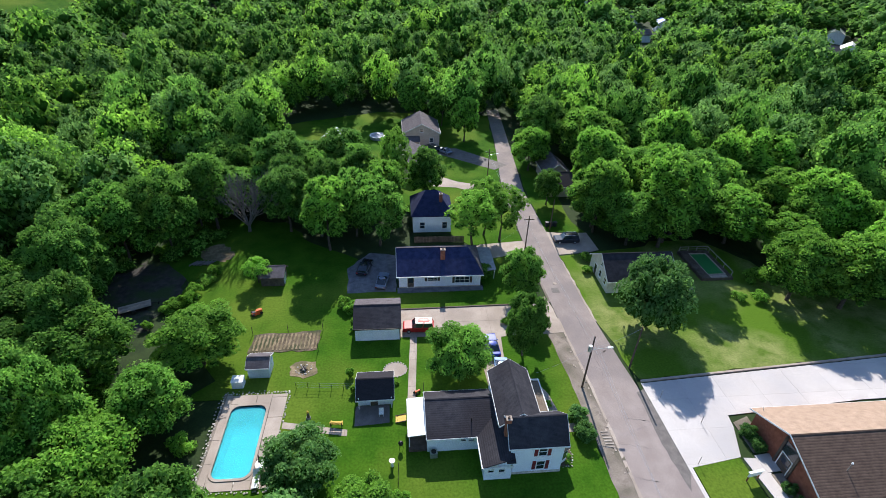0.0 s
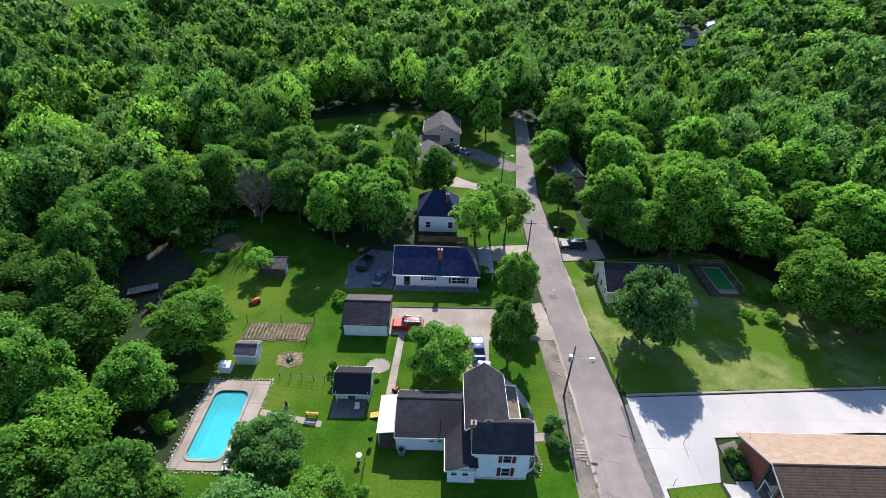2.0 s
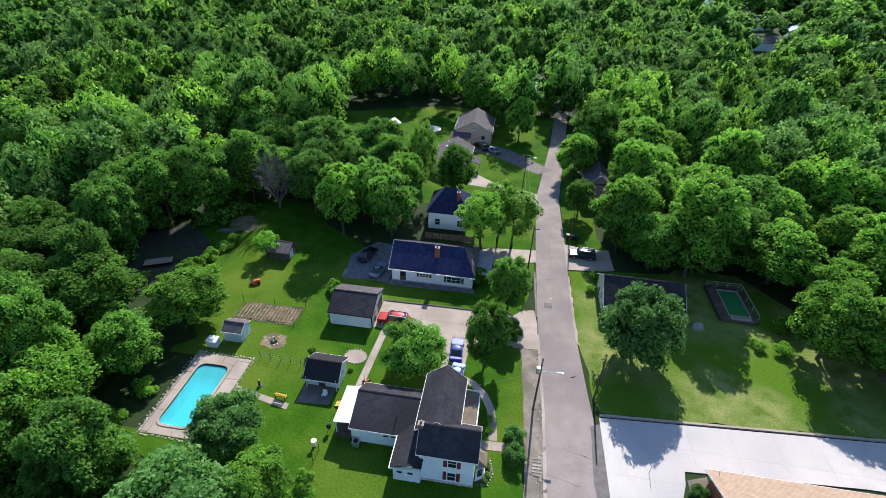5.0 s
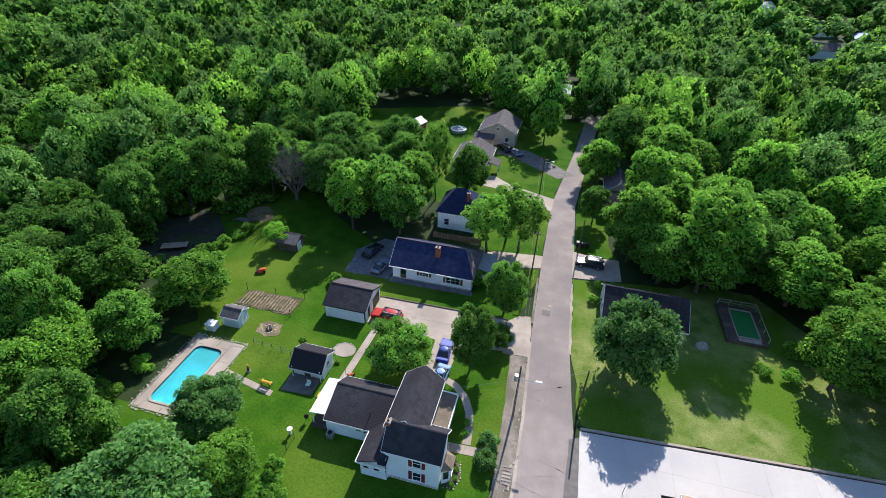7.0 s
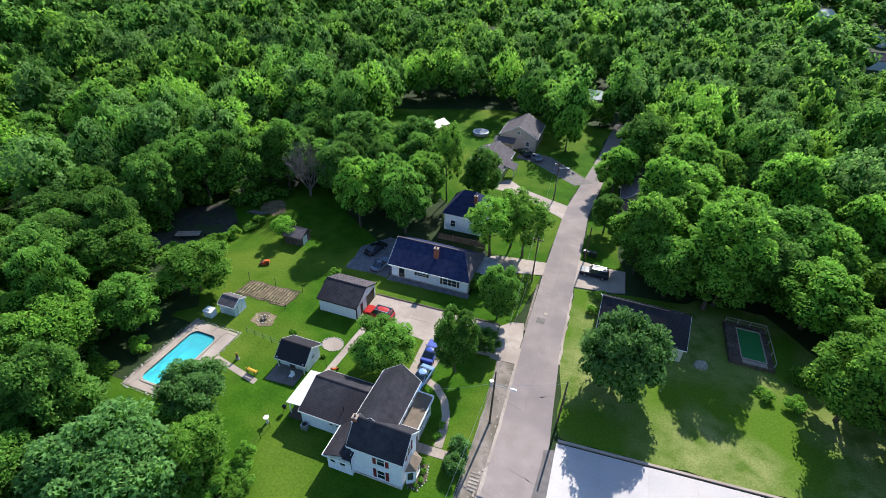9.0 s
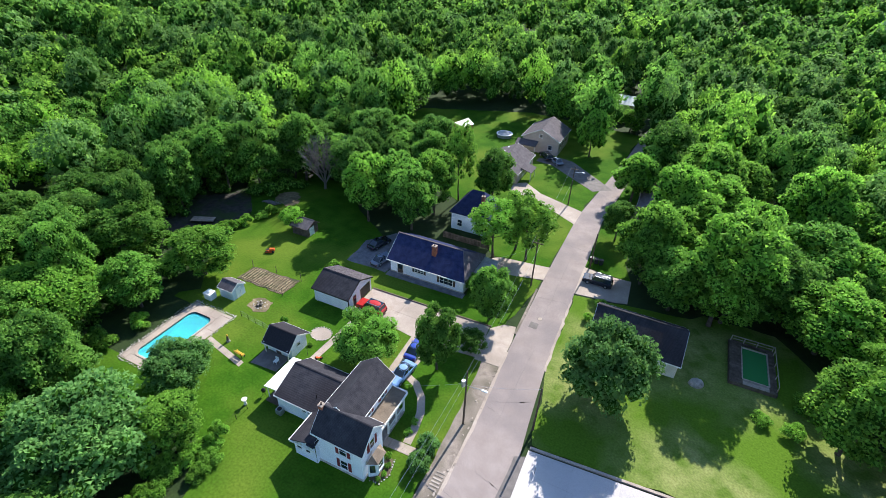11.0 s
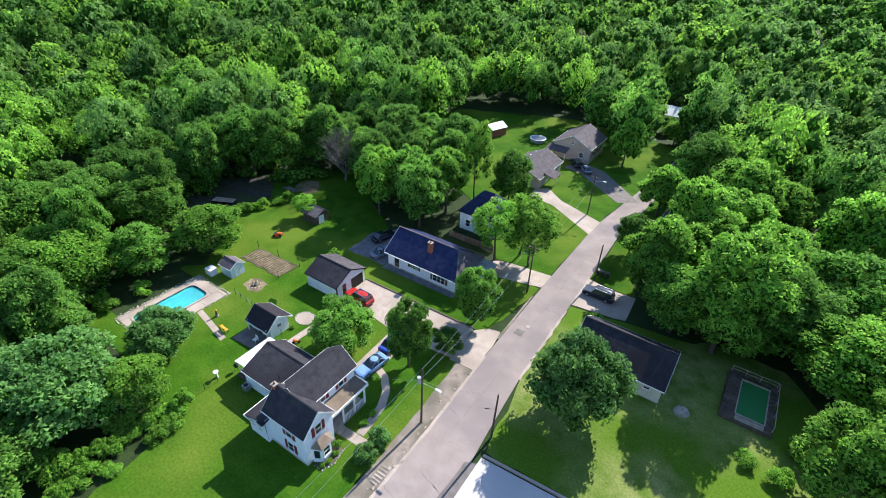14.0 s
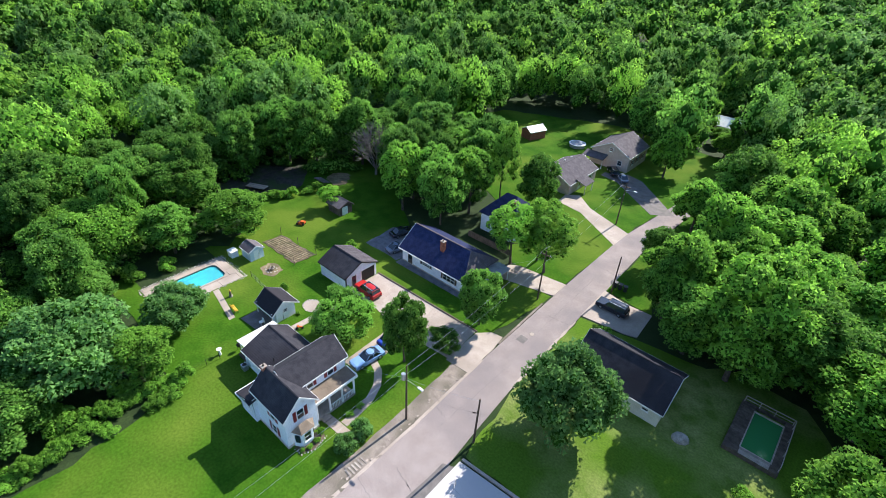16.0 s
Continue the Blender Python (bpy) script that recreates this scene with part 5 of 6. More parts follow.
deck = structure("pool_deck", prism([(-25.95, 30.6), (-24.9, 30.6), (-24.9, 43.8), (-25.95, 43.8)], -0.05, 0.03), "gravel", "tan concrete deck round the swimming pool", "pool deck")
for strip in ([(-25.6, 30.8), (-24.82, 30.8), (-24.82, 43.5), (-25.6, 43.5)], [(-19.98, 30.6), (-18.3, 30.6), (-18.1, 43.5), (-19.98, 43.5)], [(-24.8, 42.12), (-20.0, 42.12), (-20.0, 43.5), (-24.8, 43.5)], [(-24.8, 30.6), (-20.0, 30.6), (-20.0, 31.68), (-24.8, 31.68)]):
    panels(deck, strip, 3.0, 3.1, -0.05, 0.06, "concrete", 0.05)
for cx, cy, sx, sy in ((-24.8, 42.1, 1, -1), (-20.0, 42.1, -1, -1), (-24.8, 31.7, 1, 1), (-20.0, 31.7, -1, 1)):
    arc = [(cx + sx * (1.25 - 1.25 * math.cos(radians(a))), cy + sy * (1.25 - 1.25 * math.sin(radians(a)))) for a in range(0, 91, 15)]
    part("slab", prism([(cx, cy)] + arc, -0.05, 0.06), "concrete", deck)
rs = random.Random(8)
stone_meshes = []
for k in range(5):
    bm = bmesh.new()
    bmesh.ops.create_icosphere(bm, subdivisions=1, radius=0.24)
    for v in bm.verts:
        v.co = Vector((v.co.x * rs.uniform(0.8, 1.3), v.co.y * rs.uniform(0.8, 1.3), v.co.z * rs.uniform(0.45, 0.7)))
    me = mesh_from("stone", bm)
    me.materials.append(M["stone"])
    stone_meshes.append(me)


def stones(parent, pts, jitter=0.1, scale=1.0):
    for x, y in pts:
        s = part("stone", rs.choice(stone_meshes), "stone", parent)
        s.matrix_basis = pose(x + rs.uniform(-jitter, jitter), y + rs.uniform(-jitter, jitter), 0.05, 0, 0, rs.uniform(0, 360)) @ Matrix.Scale(scale * rs.uniform(0.7, 1.25), 4)


def line(x0, y0, x1, y1, gap):
    k = max(1, int(math.hypot(x1 - x0, y1 - y0) / gap))
    return [(x0 + (x1 - x0) * i / k, y0 + (y1 - y0) * i / k) for i in range(k + 1)]


stones(deck, line(-25.9, 30.7, -25.95, 43.7, 0.36) + line(-25.9, 43.75, -17.9, 43.75, 0.36) + line(-17.9, 43.6, -18.0, 39.3, 0.36) + line(-18.1, 37.8, -18.2, 30.4, 0.36) + line(-25.9, 30.4, -18.2, 30.3, 0.36), 0.12, 0.5)
stones(deck, line(-26.2, 31, -26.2, 43.4, 0.55) + line(-25.7, 44.1, -18, 44.0, 0.6), 0.14, 0.42)
lounger = thing("pool_lounger", "white pool lounger beside the water", "lounger", pose(-19.4, 31.4, 0.06, 0, 0, 5))
part("seat", box(-0.35, -0.9, 0.3, 0.35, 0.5, 0.38, bevel=0.03), "white_metal", lounger)
part("backrest", slab([(-0.35, 0.5, 0.38), (0.35, 0.5, 0.38), (0.35, 1.1, 0.85), (-0.35, 1.1, 0.85)], 0.07), "white_metal", lounger)
for x in (-0.3, 0.3):
    for y in (-0.8, 0.4):
        part("leg", rod((x, y, 0), (x, y, 0.32), 0.03), "grey_metal", lounger)
table = thing("poolside_table", "white poolside table with a closed dark umbrella", "table", pose(-19.2, 33.1, 0.06))
part("tabletop", rod((0, 0, 0.7), (0, 0, 0.75), 0.6, 0.6, 18), "white_metal", table)
for a in range(4):
    part("leg", rod((0.3 * math.cos(a * 1.57), 0.3 * math.sin(a * 1.57), 0), (0.3 * math.cos(a * 1.57), 0.3 * math.sin(a * 1.57), 0.7), 0.03), "grey_metal", table)
part("pole", rod((0, 0, 0.7), (0, 0, 2.3), 0.025), "grey_metal", table)
part("umbrella", rod((0, 0, 1.2), (0, 0, 2.25), 0.2, 0.04, 8), "plastic_dark", table)

# ---- neglected green pool ----
gp = thing("green_pool", "raised pool of green water with a weathered timber deck", "swimming pool", pose(0.2, 1.0, 0))
for k in range(20):
    y = 63.6 + k * 0.44
    part("plank", box(49.1, y, 0.55, 50.7, y + 0.4, 0.62), "dark_wood", gp)
    part("plank", box(53.9, y, 0.55, 54.8, y + 0.4, 0.62), "dark_wood", gp)
for k in range(5):
    part("plank", box(50.72, 63.6 + k * 0.2, 0.55, 53.88, 63.78 + k * 0.2, 0.62), "pale_wood", gp)
for x0, y0, x1, y1 in ((49.1, 63.5, 54.8, 63.58), (49.1, 72.3, 54.8, 72.4), (49.05, 63.5, 49.12, 72.4), (54.78, 63.5, 54.86, 72.4)):
    part("side_panel", box(x0, y0, -0.05, x1, y1, 0.56), "dark_wood", gp)
part("basin", box(50.7, 64.6, -0.04, 53.9, 71.2, 0.02), "stone", gp)
for x0, y0, x1, y1 in ((50.6, 64.5, 50.74, 71.3), (53.86, 64.5, 54.0, 71.3), (50.74, 64.5, 53.86, 64.64), (50.74, 71.16, 53.86, 71.3)):
    part("rim", box(x0, y0, 0.0, x1, y1, 0.66), "pale_wood", gp)
gw = part("water", box(50.74, 64.64, 0.46, 53.86, 71.16, 0.5), "green_water", gp, "murky green water")
gw.visible_shadow = False
for x in (49.2, 50.9, 52.6, 54.6):
    part("post", box(x, 72.2, 0.5, x + 0.1, 72.3, 1.5), "pale_wood", gp)
for y in (64.0, 66.5, 69.0, 71.5):
    part("post", box(54.7, y, 0.5, 54.8, y + 0.1, 1.5), "pale_wood", gp)
part("rail", box(49.2, 72.22, 1.42, 54.7, 72.3, 1.52), "pale_wood", gp)
part("rail", box(49.2, 72.22, 0.95, 54.7, 72.3, 1.03), "pale_wood", gp)
part("rail", box(54.72, 64.0, 1.42, 54.8, 72.3, 1.52), "pale_wood", gp)
tarp = thing("covered_mower", "pale tarpaulin draped over a low machine", "tarpaulin", pose(45.4, 62.2, 0, 0, 0, 20))
bm = bmesh.new()
bmesh.ops.create_icosphere(bm, subdivisions=3, radius=1)
for v in bm.verts:
    k = 1 + 0.10 * noise.noise(v.co * 2.5)
    v.co = Vector((v.co.x * 1.0 * k, v.co.y * 0.75 * k, max(-0.02, v.co.z) * 0.95 * k))
part("cover", bm, "stone", tarp)


# ---- cars ----
def car(label, m, paint, length=4.6, width=1.8, height=1.5, suv=False):
    """A car pointing along +x, with body, cabin glass, roof, lamps and wheels."""
    c = thing("car", label, "car", m)
    L, W, H = length / 2, width / 2, height
    sill, belt = 0.28, H * 0.58
    side = [(-L, sill + 0.12), (-L + 0.08, sill), (L - 0.1, sill), (L, sill + 0.15), (L - 0.04, belt * 0.82), (L - 0.25, belt * 0.93), (L * 0.42, belt), (-L + 0.15, belt), (-L + 0.03, belt * 0.9)]
    bm = bmesh.new()
    rings = []
    for y, k in ((-W, 0.93), (-W * 0.93, 1.0), (W * 0.93, 1.0), (W, 0.93)):
        rings.append([bm.verts.new((x * (0.985 if abs(y) == W else 1), y, sill + (z - sill) * k)) for x, z in side])
    for a, b in zip(rings, rings[1:]):
        for i in range(len(side)):
            j = (i + 1) % len(side)
            bm.faces.new((a[i], a[j], b[j], b[i]))
    bm.faces.new(rings[0][::-1]), bm.faces.new(rings[-1])
    body = part("body", bm, paint, c)
    front, back = (L * 0.42, -L + 0.2) if suv else (L * 0.36, -L + 0.55)
    tf, tb = (front - 0.55, back + 0.18) if suv else (front - 0.75, back + 0.75)
    bm = bmesh.new()
    lo = [bm.verts.new(p) for p in ((front, -W * 0.9, belt - 0.02), (front, W * 0.9, belt - 0.02), (back, W * 0.9, belt - 0.02), (back, -W * 0.9, belt - 0.02))]
    hi = [bm.verts.new(p) for p in ((tf, -W * 0.74, H - 0.04), (tf, W * 0.74, H - 0.04), (tb, W * 0.74, H - 0.04), (tb, -W * 0.74, H - 0.04))]
    bm.faces.new(hi)
    for i in range(4):
        bm.faces.new((lo[i], lo[(i + 1) % 4], hi[(i + 1) % 4], hi[i]))
    part("cabin_glass", bm, "glass", c)
    dome = bmesh.new()
    bmesh.ops.create_grid(dome, x_segments=8, y_segments=6, size=1)
    for v in dome.verts:
        u, w = v.co.x, v.co.y
        v.co = Vector(((tf + tb) / 2 + u * ((tf - tb) / 2 + 0.08), w * W * 0.78, H + 0.02 - 0.10 * u * u - 0.09 * w * w))
    part("roof_panel", dome, paint, c, smooth=True)
    for s in (-1, 1):
        for xa, xb in ((front, tf), (back, tb), ((front + back) / 2, (tf + tb) / 2)):
            part("pillar", rod((xa, s * W * 0.905, belt - 0.02), (xb, s * W * 0.745, H - 0.03), 0.045, 0.04, 5), paint, c)
    if suv:
        for s in (-1, 1):
            part("roof_rail", rod((tb, s * W * 0.66, H + 0.04), (tf, s * W * 0.66, H + 0.04), 0.025, 0.025, 6), "grey_metal", c)
    for x in (-L * 0.60, L * 0.62):
        for s in (-1, 1):
            y = s * (W - 0.08)
            w = part("wheel", rod((x, y - 0.1, 0.33), (x, y + 0.1, 0.33), 0.33, 0.33, 16), "rubber", c)
            part("rim", rod((x, y + s * 0.09, 0.33), (x, y + s * 0.12, 0.33), 0.2, 0.18, 10), "grey_metal", w)
    for s in (-1, 1):
        part("headlight", box(L - 0.16, s * W * 0.72 - 0.2, belt * 0.68, L - 0.015, s * W * 0.72 + 0.2, belt * 0.84, bevel=0.02), "glass", c)
        part("tail_light", box(-L - 0.01, s * W * 0.78 - 0.14, belt * 0.66, -L + 0.08, s * W * 0.78 + 0.14, belt * 0.88, bevel=0.02), "maroon", c)
        part("mirror", box(front - 0.25, s * (W + 0.06) - 0.07, belt, front - 0.1, s * (W + 0.06) + 0.07, belt + 0.14, bevel=0.02), paint, c)
    part("bumper", box(L - 0.1, -W * 0.9, sill, L + 0.03, W * 0.9, sill + 0.2, bevel=0.03), "plastic_dark", c)
    part("bumper", box(-L - 0.03, -W * 0.9, sill, -L + 0.1, W * 0.9, sill + 0.2, bevel=0.03), "plastic_dark", c)
    return c


car("red sport utility vehicle parked before the garage", pose(-0.9, 54.7, 0.035, 0, 0, 178), "red_paint", 4.7, 1.85, 1.75, True)
car("pale blue saloon car on the driveway branch", pose(9.9, 45.2, 0.035, 0, 0, 264), "silver_paint", 4.7, 1.8, 1.42)
car("deep blue saloon car under the driveway tree", pose(9.4, 50.2, 0.035, 0, 0, 92), "blue_paint", 4.5, 1.78, 1.45)
car("black van parked on the small driveway", pose(29.0, 78.4, 0.03, 0, 0, 180), "black_paint", 4.9, 1.9, 1.75, True)
car("grey-blue saloon car on the gravel patch", pose(-6.4, 66.6, 0.014, 0, 0, 80), "grey_paint", 4.4, 1.75, 1.42)
car("black car shaded beside the ranch house", pose(-9.5, 70.7, 0.014, 0, 0, 75), "black_paint", 4.6, 1.8, 1.5)
car("dark pickup under the trees by the tan house", pose(6.2, 126.4, 0.03, 0, 0, 130), "black_paint", 5.0, 1.9, 1.7, True)
car("white car before the tan house", pose(9.4, 124.6, 0.03, 0, 0, 130), "grey_paint", 4.5, 1.8, 1.45)


# ---- utility poles, wires, street lamp ----
def utility_pole(x, y, height, label, arms=True, lean=(0, 0)):
    p = thing("utility_pole", label, "utility pole", pose(x, y, 0))
    top = (lean[0], lean[1], height)
    part("pole", rod((0, 0, -0.2), top, 0.14, 0.09, 10), "pole_wood", p)
    if arms:
        part("crossarm", box(-0.9 + lean[0], -0.06, height - 0.75, 0.9 + lean[0], 0.06, height - 0.62), "pole_wood", p)
        for dx in (-0.8, 0.0, 0.8):
            part("insulator", rod((dx + lean[0], 0, height - 0.62), (dx + lean[0], 0, height - 0.42), 0.05, 0.03, 6), "grey_metal", p)
    return p


sp = utility_pole(20.2, 42.2, 9.0, "brown wooden utility pole with transformer and street lamp", False)
part("transformer", rod((-0.32, -0.15, 6.7), (-0.32, -0.15, 7.6), 0.24, 0.24, 14), "grey_metal", sp, "blue-grey transformer can")
part("bracket", box(-0.35, -0.2, 7.0, 0.0, -0.1, 7.1), "grey_metal", sp)
part("lamp_arm", rod((0, 0, 6.8), (2.2, -0.15, 7.2), 0.035, 0.03, 8), "grey_metal", sp)
lampbm = box(1.9, -0.3, 7.12, 2.65, 0.0, 7.28, bevel=0.05)
part("lamp_head", lampbm, "white_metal", sp, "pale street lamp head")
utility_pole(28.0, 45.2, 7.4, "short brown wooden pole beside the lot", False, (0.1, 0.1))
utility_pole(19.2, 72.4, 9.2, "brown wooden utility pole at the street edge")
utility_pole(26.9, 82.6, 7.0, "brown wooden pole beside the bins", False)
fp = utility_pole(17.6, 104.0, 9.0, "brown wooden utility pole on the far verge")
part("lamp_arm", rod((0, 0, 7.6), (1.8, 0.2, 7.9), 0.035, 0.03, 6), "grey_metal", fp)
part("lamp_head", box(1.6, 0.05, 7.82, 2.2, 0.3, 7.96, bevel=0.03), "white_metal", fp)


def wire(a, b, sag, label="thin overhead power line between poles"):
    w = thing("power_line", label, "cable")
    a, b = Vector(a), Vector(b)
    bm = bmesh.new()
    across = (b - a).cross(Vector((0, 0, 1))).normalized() * 0.010
    up, last = Vector((0, 0, 0.010)), None
    for k in range(15):
        f = k / 14
        p = a.lerp(b, f) - Vector((0, 0, sag * 4 * f * (1 - f)))
        ring = [bm.verts.new(p + d) for d in (across, up, -across, -up)]
        if last:
            for i in range(4):
                bm.faces.new((last[i], last[(i + 1) % 4], ring[(i + 1) % 4], ring[i]))
        last = ring
    part("strand", bm, "grey_metal", w)


for dx, dz in ((-0.25, 0.0), (0.1, -1.2)):
    wire((20.2 + dx * 0.3, 42.2, 8.9 + dz), (19.2 + dx * 3, 72.4, 8.75 + dz), 0.7)
    wire((19.2 + dx * 3, 72.4, 8.75 + dz), (17.6 + dx * 3, 104.0, 8.55 + dz), 0.7)
    wire((20.2 + dx * 0.3, 42.2, 8.9 + dz), (19.6 + dx * 3, 0.0, 8.8 + dz), 1.0)
wire((28.0, 45.2, 7.2), (20.2, 42.2, 7.0), 0.3)
wire((19.2, 72.4, 8.0), (10.0, 70.0, 3.2), 0.4, "thin service cable to the ranch house")
wire((20.2, 42.2, 7.2), (13.0, 40.8, 4.6), 0.3, "thin service cable to the white house")


# ---- yard things ----
bed = thing("vegetable_bed", "tilled brown vegetable bed with rows of dry stalks", "garden bed")
part("soil", prism(wobbly([(-24.8, 51.1), (-15.4, 51.1), (-15.3, 55.2), (-24.7, 54.8)], 0.8, 0.16, 31), -0.05, 0.05), "earth", bed)
for k in range(17):
    x = -24.4 + k * 0.54
    part("furrow", prism(wobbly([(x, 51.4), (x + 0.26, 51.4), (x + 0.3, 54.7), (x + 0.05, 54.7)], 0.35, 0.07, k), 0.0, 0.12), "straw", bed)
fence = thing("garden_fence", "thin wire garden fence on dark posts", "fence")
for x, y in line(-25.0, 54.9, -15.0, 55.3, 4.9) + [(-15.2, 51.0)]:
    part("post", rod((x, y, 0), (x, y, 1.5), 0.05, 0.045, 6), "dark_wood", fence)
yard = thing("yard_fence", "low wire yard fence on slim posts", "fence")
for x, y in line(-17.2, 44.3, -9.6, 43.6, 1.5):
    part("post", rod((x, y, 0), (x, y, 1.1), 0.035, 0.035, 6), "black_metal", yard)
for z in (0.3, 0.7, 1.08):
    part("wire", rod((-17.2, 44.3, z), (-9.6, 43.6, z), 0.014, 0.014, 4), "grey_metal", yard)
side = thing("side_fence", "low wire fence along the mown lawn", "fence")
for x, y in line(-4.2, 32.0, -4.4, 25.0, 1.75):
    part("post", rod((x, y, 0), (x, y, 1.1), 0.035, 0.035, 6), "black_metal", side)
for z in (0.4, 0.75, 1.08):
    part("wire", rod((-4.2, 32.0, z), (-4.4, 25.0, z), 0.012, 0.012, 4), "black_metal", side)

pit = thing("fire_pit", "stone fire pit with charred logs on bare ground", "fire pit")
part("ash", prism(wobbly([(-18.4, 46.4), (-16.4, 45.9), (-14.8, 46.9), (-15.2, 48.8), (-17.2, 49.3), (-18.6, 48.2)], 0.6, 0.16, 5), -0.05, 0.03), "straw", pit)
stones(pit, [(-16.7 + 0.95 * math.cos(a * 0.52), 47.5 + 0.85 * math.sin(a * 0.52)) for a in range(12)], 0.16, 0.6)
for k in range(6):
    a = k * 1.05
    part("log", rod((-16.7 + 0.5 * math.cos(a), 47.5 + 0.5 * math.sin(a), 0.1), (-16.7 - 0.4 * math.cos(a + 0.4), 47.5 - 0.4 * math.sin(a + 0.4), 0.3 + 0.05 * k), 0.09, 0.08, 7), "pale_wood" if k % 2 else "dark_wood", pit)
rim = thing("stone_ring", "ring of pale stones round the gravel circle", "stone ring")
stones(rim, [(-4.4 + 1.6 * math.cos(a * 0.27), 46.8 + 1.35 * math.sin(a * 0.27)) for a in range(23)], 0.03, 0.45)


def bench(x, y, turn):
    b = thing("garden_bench", "yellow slatted garden bench on the lawn", "bench", pose(x, y, 0, 0, 0, turn))
    for k in range(3):
        part("slat", box(-0.75, -0.25 + k * 0.17, 0.43, 0.75, -0.11 + k * 0.17, 0.47), "yellow", b)
    for k in range(3):
        part("back_slat", box(-0.75, 0.27, 0.55 + k * 0.15, 0.75, 0.31, 0.66 + k * 0.15), "yellow", b)
    for s in (-0.65, 0.65):
        part("leg", box(s - 0.04, -0.24, 0, s + 0.04, -0.16, 0.43), "dark_wood", b)
        part("leg", box(s - 0.04, 0.24, 0, s + 0.04, 0.32, 0.95), "dark_wood", b)
        part("armrest", box(s - 0.05, -0.25, 0.6, s + 0.05, 0.3, 0.65), "yellow", b)


bench(-11.5, 38.2, 175)
st = thing("garden_ornament", "dark garden ornament on a stone base", "ornament", pose(-15.0, 39.5, 0))
part("base", rod((0, 0, 0), (0, 0, 0.25), 0.3, 0.26, 10), "stone", st)
part("figure", rod((0, 0, 0.25), (0, 0, 1.05), 0.2, 0.12, 10), "dark_wood", st)
part("top", rod((0, 0, 1.05), (0, 0, 1.3), 0.16, 0.08, 10), "yellow", st)
bb = thing("bird_bath", "white pedestal bird bath on the lawn", "bird bath", pose(-4.9, 32.4, 0))
part("pedestal", rod((0, 0, 0), (0, 0, 0.75), 0.2, 0.12, 12), "white_metal", bb)
part("bowl", rod((0, 0, 0.75), (0, 0, 0.98), 0.16, 0.34, 16), "white_metal", bb)
stairs = thing("porch_stairs", "yellow timber stairs down from the back porch", "stairs", pose(-3.1, 38.6, 0))
for k in range(5):
    part("tread", box(-1.35 + k * 0.26, -0.5, 0.02 + k * 0.06, -1.12 + k * 0.26, 0.5, 0.06 + k * 0.06), "yellow", stairs)
for s in (-0.52, 0.52):
    part("stringer", slab([(-1.4, s - 0.03, 0.1), (-1.4, s + 0.03, 0.1), (0, s + 0.03, 0.42), (0, s - 0.03, 0.42)], 0.1), "dark_wood", stairs)
ac = thing("air_conditioner", "grey air conditioner unit beside the house wall", "air conditioner", pose(-0.2, 33.3, 0))
part("case", box(-0.42, -0.35, 0.05, 0.42, 0.35, 0.85, bevel=0.03), "grey_metal", ac)
part("grille", rod((0, 0, 0.85), (0, 0, 0.88), 0.3, 0.3, 14), "black_metal", ac)
gr = thing("patio_chair", "white plastic chair on the shed patio", "chair", pose(-6.2, 39.4, 0.04))
part("seat", box(-0.3, -0.3, 0.4, 0.3, 0.3, 0.46, bevel=0.02), "white_metal", gr)
part("backrest", box(-0.3, 0.26, 0.46, 0.3, 0.32, 0.95, bevel=0.02), "white_metal", gr)
for x in (-0.26, 0.26):
    for y in (-0.26, 0.26):
        part("leg", rod((x, y, 0), (x, y, 0.4), 0.025), "white_metal", gr)
gri = thing("barbecue", "black kettle barbecue on the shed patio", "barbecue", pose(-3.9, 34.6, 0.0))
part("kettle", rod((0, 0, 0.6), (0, 0, 0.95), 0.22, 0.3, 12), "black_metal", gri)
part("lid", rod((0, 0, 0.95), (0, 0, 1.2), 0.3, 0.1, 12), "black_metal", gri)
for a in range(3):
    part("leg", rod((0.3 * math.cos(a * 2.1), 0.3 * math.sin(a * 2.1), 0), (0.12 * math.cos(a * 2.1), 0.12 * math.sin(a * 2.1), 0.65), 0.02), "black_metal", gri)
oc = thing("orange_tricycle", "small orange plastic ride-on toy by the path", "toy", pose(-1.6, 42.6, 0, 0, 0, 40))
part("frame", box(-0.4, -0.12, 0.25, 0.4, 0.12, 0.42, bevel=0.05), "orange", oc)
part("seat", box(-0.4, -0.16, 0.42, -0.1, 0.16, 0.52, bevel=0.04), "orange", oc)
for x, y in ((0.35, 0), (-0.35, 0.22), (-0.35, -0.22)):
    part("wheel", rod((x, y - 0.05, 0.2), (x, y + 0.05, 0.2), 0.2, 0.2, 12), "rubber", oc)
mo = thing("ride_on_mower", "small red ride-on mower parked on the grass", "mower", pose(-25.5, 59.5, 0, 0, 0, 30))
part("hood", box(0.0, -0.3, 0.3, 0.9, 0.3, 0.75, bevel=0.06), "orange", mo)
part("seat", box(-0.6, -0.25, 0.5, -0.1, 0.25, 0.62, bevel=0.04), "plastic_dark", mo)
part("deck", box(-0.7, -0.5, 0.15, 0.5, 0.5, 0.32, bevel=0.04), "orange", mo)
for x in (-0.5, 0.65):
    for s in (-0.4, 0.4):
        part("wheel", rod((x, s - 0.08, 0.24), (x, s + 0.08, 0.24), 0.24, 0.24, 12), "rubber", mo)
tr = thing("round_pool", "small round above-ground pool with a pale rim", "paddling pool", pose(-8.6, 135.6, 0))
part("wall", rod((0, 0, 0), (0, 0, 0.85), 2.1, 2.1, 28), "tin", tr)
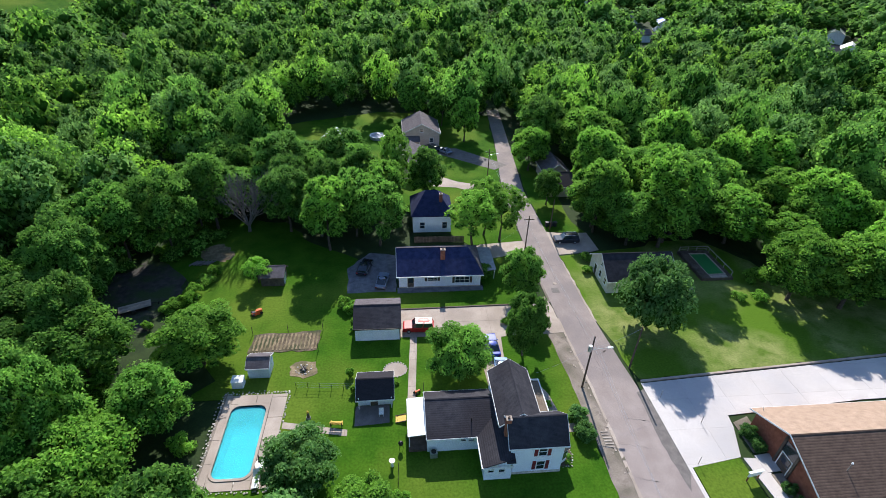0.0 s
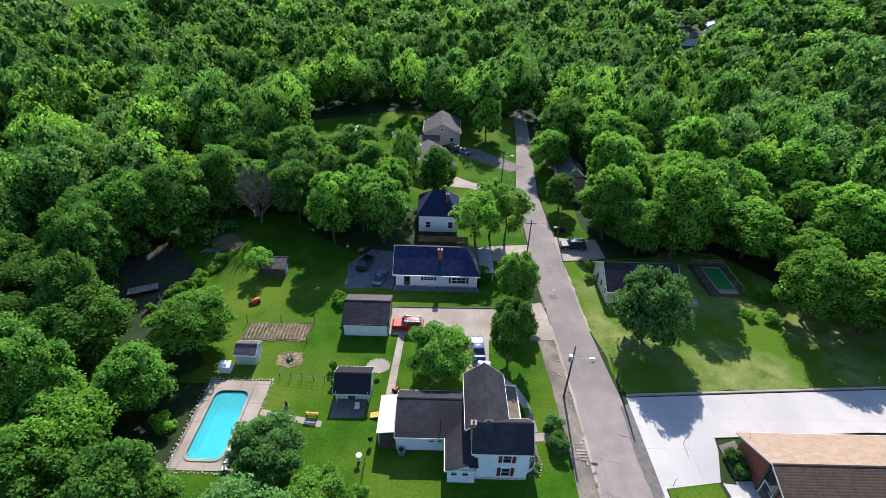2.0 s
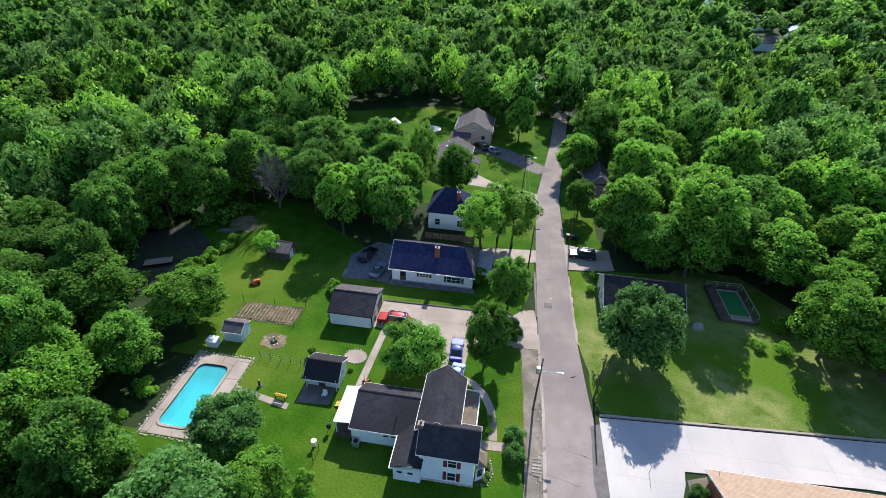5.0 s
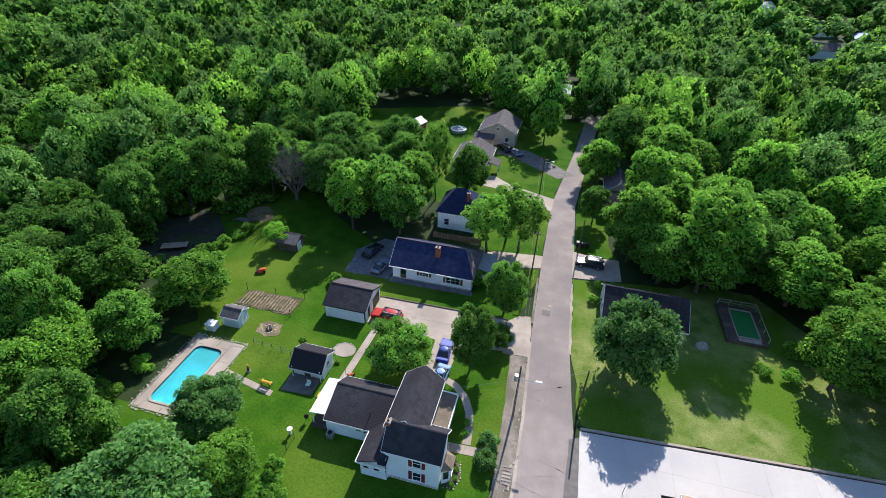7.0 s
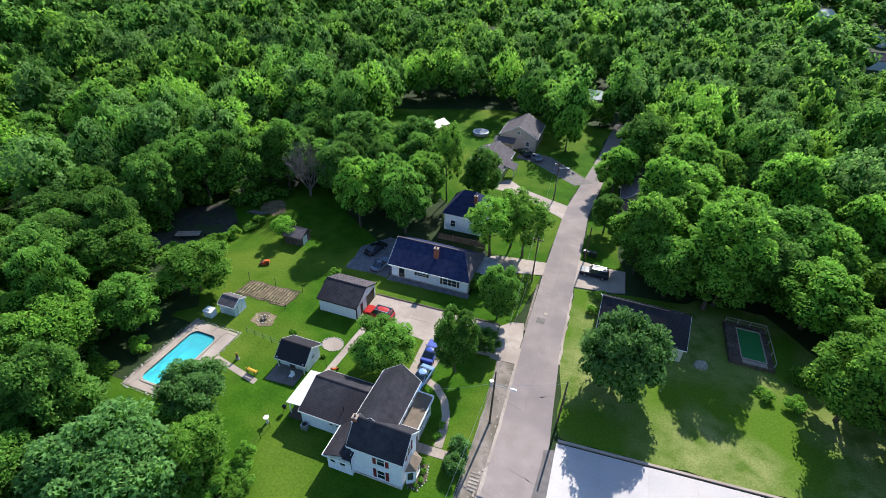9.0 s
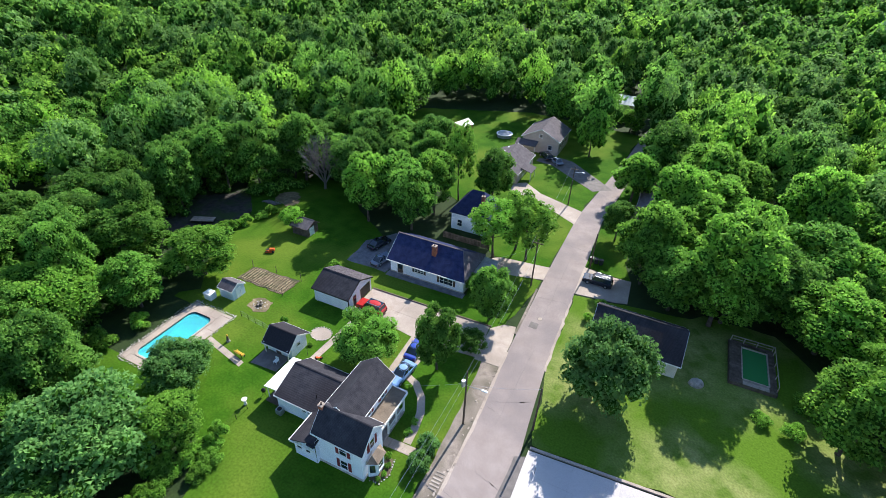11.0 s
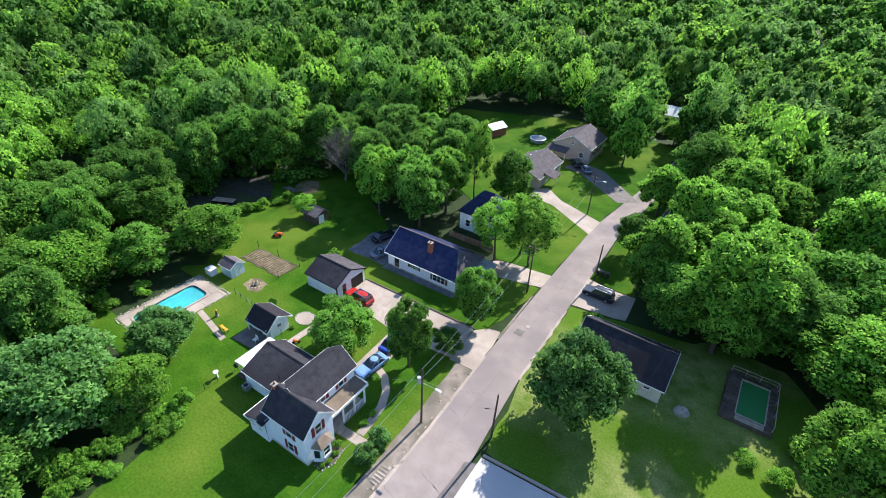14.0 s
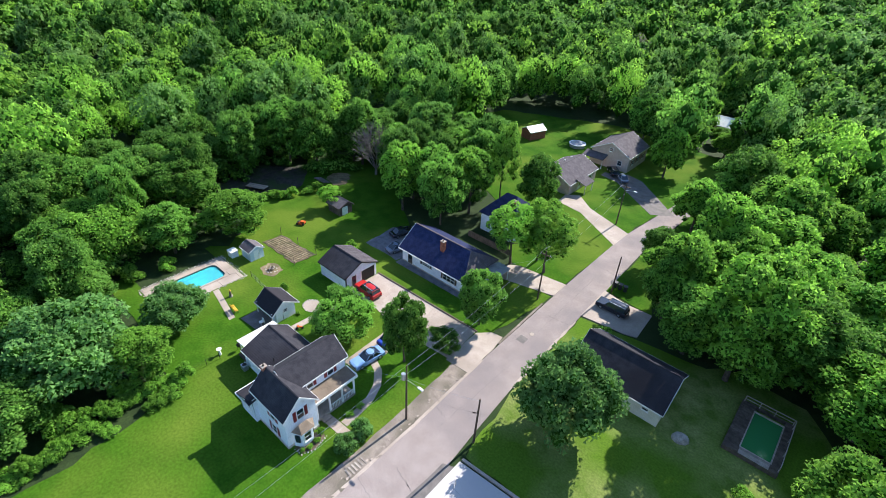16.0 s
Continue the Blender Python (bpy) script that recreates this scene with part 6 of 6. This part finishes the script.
part("rim", rod((0, 0, 0.85), (0, 0, 0.93), 2.3, 2.3, 28), "white_metal", tr)
part("cover", rod((0, 0, 0.93), (0, 0, 0.96), 1.9, 1.85, 28), "tin", tr)
for k in range(3):
    b = thing("wheelie_bin", "dark wheeled rubbish bin at the street edge", "rubbish bin", pose(26.75 + k * 0.85, 84.3, 0.0, 0, 0, 10 * k), "street bins")
    bmx = bmesh.new()
    lo4 = [bmx.verts.new(p) for p in ((-0.25, -0.28, 0.08), (0.25, -0.28, 0.08), (0.25, 0.26, 0.08), (-0.25, 0.26, 0.08))]
    hi4 = [bmx.verts.new(p) for p in ((-0.31, -0.34, 1.02), (0.31, -0.34, 1.02), (0.31, 0.34, 1.02), (-0.31, 0.34, 1.02))]
    bmx.faces.new(hi4), bmx.faces.new(lo4[::-1])
    for i in range(4):
        bmx.faces.new((lo4[i], lo4[(i + 1) % 4], hi4[(i + 1) % 4], hi4[i]))
    part("body", bmx, "plastic_dark", b)
    part("lid", box(-0.34, -0.38, 1.02, 0.34, 0.38, 1.1, bevel=0.03), "plastic_dark", b)
    for s in (-0.27, 0.27):
        part("wheel", rod((s - 0.03, 0.3, 0.11), (s + 0.03, 0.3, 0.11), 0.11, 0.11, 10), "rubber", b)
lg = thing("flatbed_trailer", "old pale flatbed trailer on the bare earth", "trailer", pose(-43.9, 61.5, 0, 0, 0, 25))
for k in range(7):
    part("board", box(-2.2, -0.85 + k * 0.25, 0.6, 2.2, -0.63 + k * 0.25, 0.66), "pale_wood", lg)
part("frame", box(-2.25, -0.9, 0.5, 2.25, 0.92, 0.6), "black_metal", lg)
part("drawbar", rod((2.2, 0, 0.52), (3.4, 0, 0.4), 0.05), "black_metal", lg)
for s in (-0.95, 0.97):
    part("wheel", rod((-0.3, s - 0.1, 0.33), (-0.3, s + 0.1, 0.33), 0.33, 0.33, 14), "rubber", lg)
part("prop", box(3.1, -0.06, -0.02, 3.22, 0.06, 0.42), "black_metal", lg)
br = thing("firewood_stack", "low stack of cut logs on the clearing", "firewood")
for k in range(12):
    part("log", rod((-39.8 + 0.3 * k, 73.0 + 0.1 * (k % 3), 0.12 + 0.16 * (k % 2)), (-38.9 + 0.3 * k, 74.2, 0.14 + 0.16 * (k % 2)), 0.13, 0.12, 7), "dead_bark", br)
sg = thing("lawn_sign", "white sign board on two posts facing the street", "sign", pose(34.9, 27.9, 0.06, 0, 0, 8))
part("board", box(-0.85, -0.06, 0.75, 0.85, 0.06, 1.5, bevel=0.01), "white_metal", sg)
part("cap", box(-0.95, -0.14, 1.5, 0.95, 0.14, 1.57), "trim", sg)
for s in (-0.7, 0.7):
    part("post", box(s - 0.06, -0.06, 0, s + 0.06, 0.06, 0.75), "brick", sg)
for x, y in ((29.9, 39.8), (33.2, 35.6), (29.9, 30.2)):
    lp = thing("lot_marker", "slim white marker post in the lot", "post", pose(x, y, 0.05))
    part("post", rod((0, 0, 0), (0, 0, 1.3), 0.035, 0.03, 6), "pale_wood", lp)
    part("cap", rod((0, 0, 1.3), (0, 0, 1.36), 0.05, 0.03, 6), "white_metal", lp)
for k, (x, y, r, hh) in enumerate(((38.0, 33.6, 1.05, 1.7), (38.1, 31.8, 0.95, 1.5), (38.1, 26.4, 0.8, 1.3), (38.2, 24.6, 0.8, 1.2), (38.2, 22.8, 0.8, 1.2))):
    plant("box_shrub", x, y, r, hh, 70 * k, "clipped round evergreen beside the brick wall", "shrub")
fb = structure("flower_bed", prism(wobbly([(14.0, 31.0), (15.2, 31.0), (15.7, 32.4), (15.3, 34.2), (14.0, 34.6)], 0.7, 0.08, 9), -0.05, 0.05), "earth", "mulched flower bed round the bay window", "flower bed")
stones(fb, line(14.2, 30.9, 15.3, 31.0, 0.3) + line(15.3, 31.0, 15.8, 32.4, 0.3) + line(15.8, 32.4, 15.3, 34.3, 0.3), 0.05, 0.38)
for k, (x, y, r, hh) in enumerate(((15.1, 33.2, 0.45, 0.6), (15.2, 32.2, 0.4, 0.5), (14.9, 31.4, 0.35, 0.5), (14.5, 34.2, 0.5, 0.9), (14.9, 38.0, 0.55, 0.6), (14.9, 39.6, 0.5, 0.6), (-9.7, 43.0, 0.6, 1.2), (-4.3, 44.2, 0.4, 0.5), (-10.4, 46.0, 0.6, 1.6), (-10.6, 55.0, 0.5, 0.8), (-10.7, 57.0, 0.5, 0.7))):
    plant("shrub", x, y, r, hh, 40 * k, "small leafy garden plant beside a wall", "shrub")
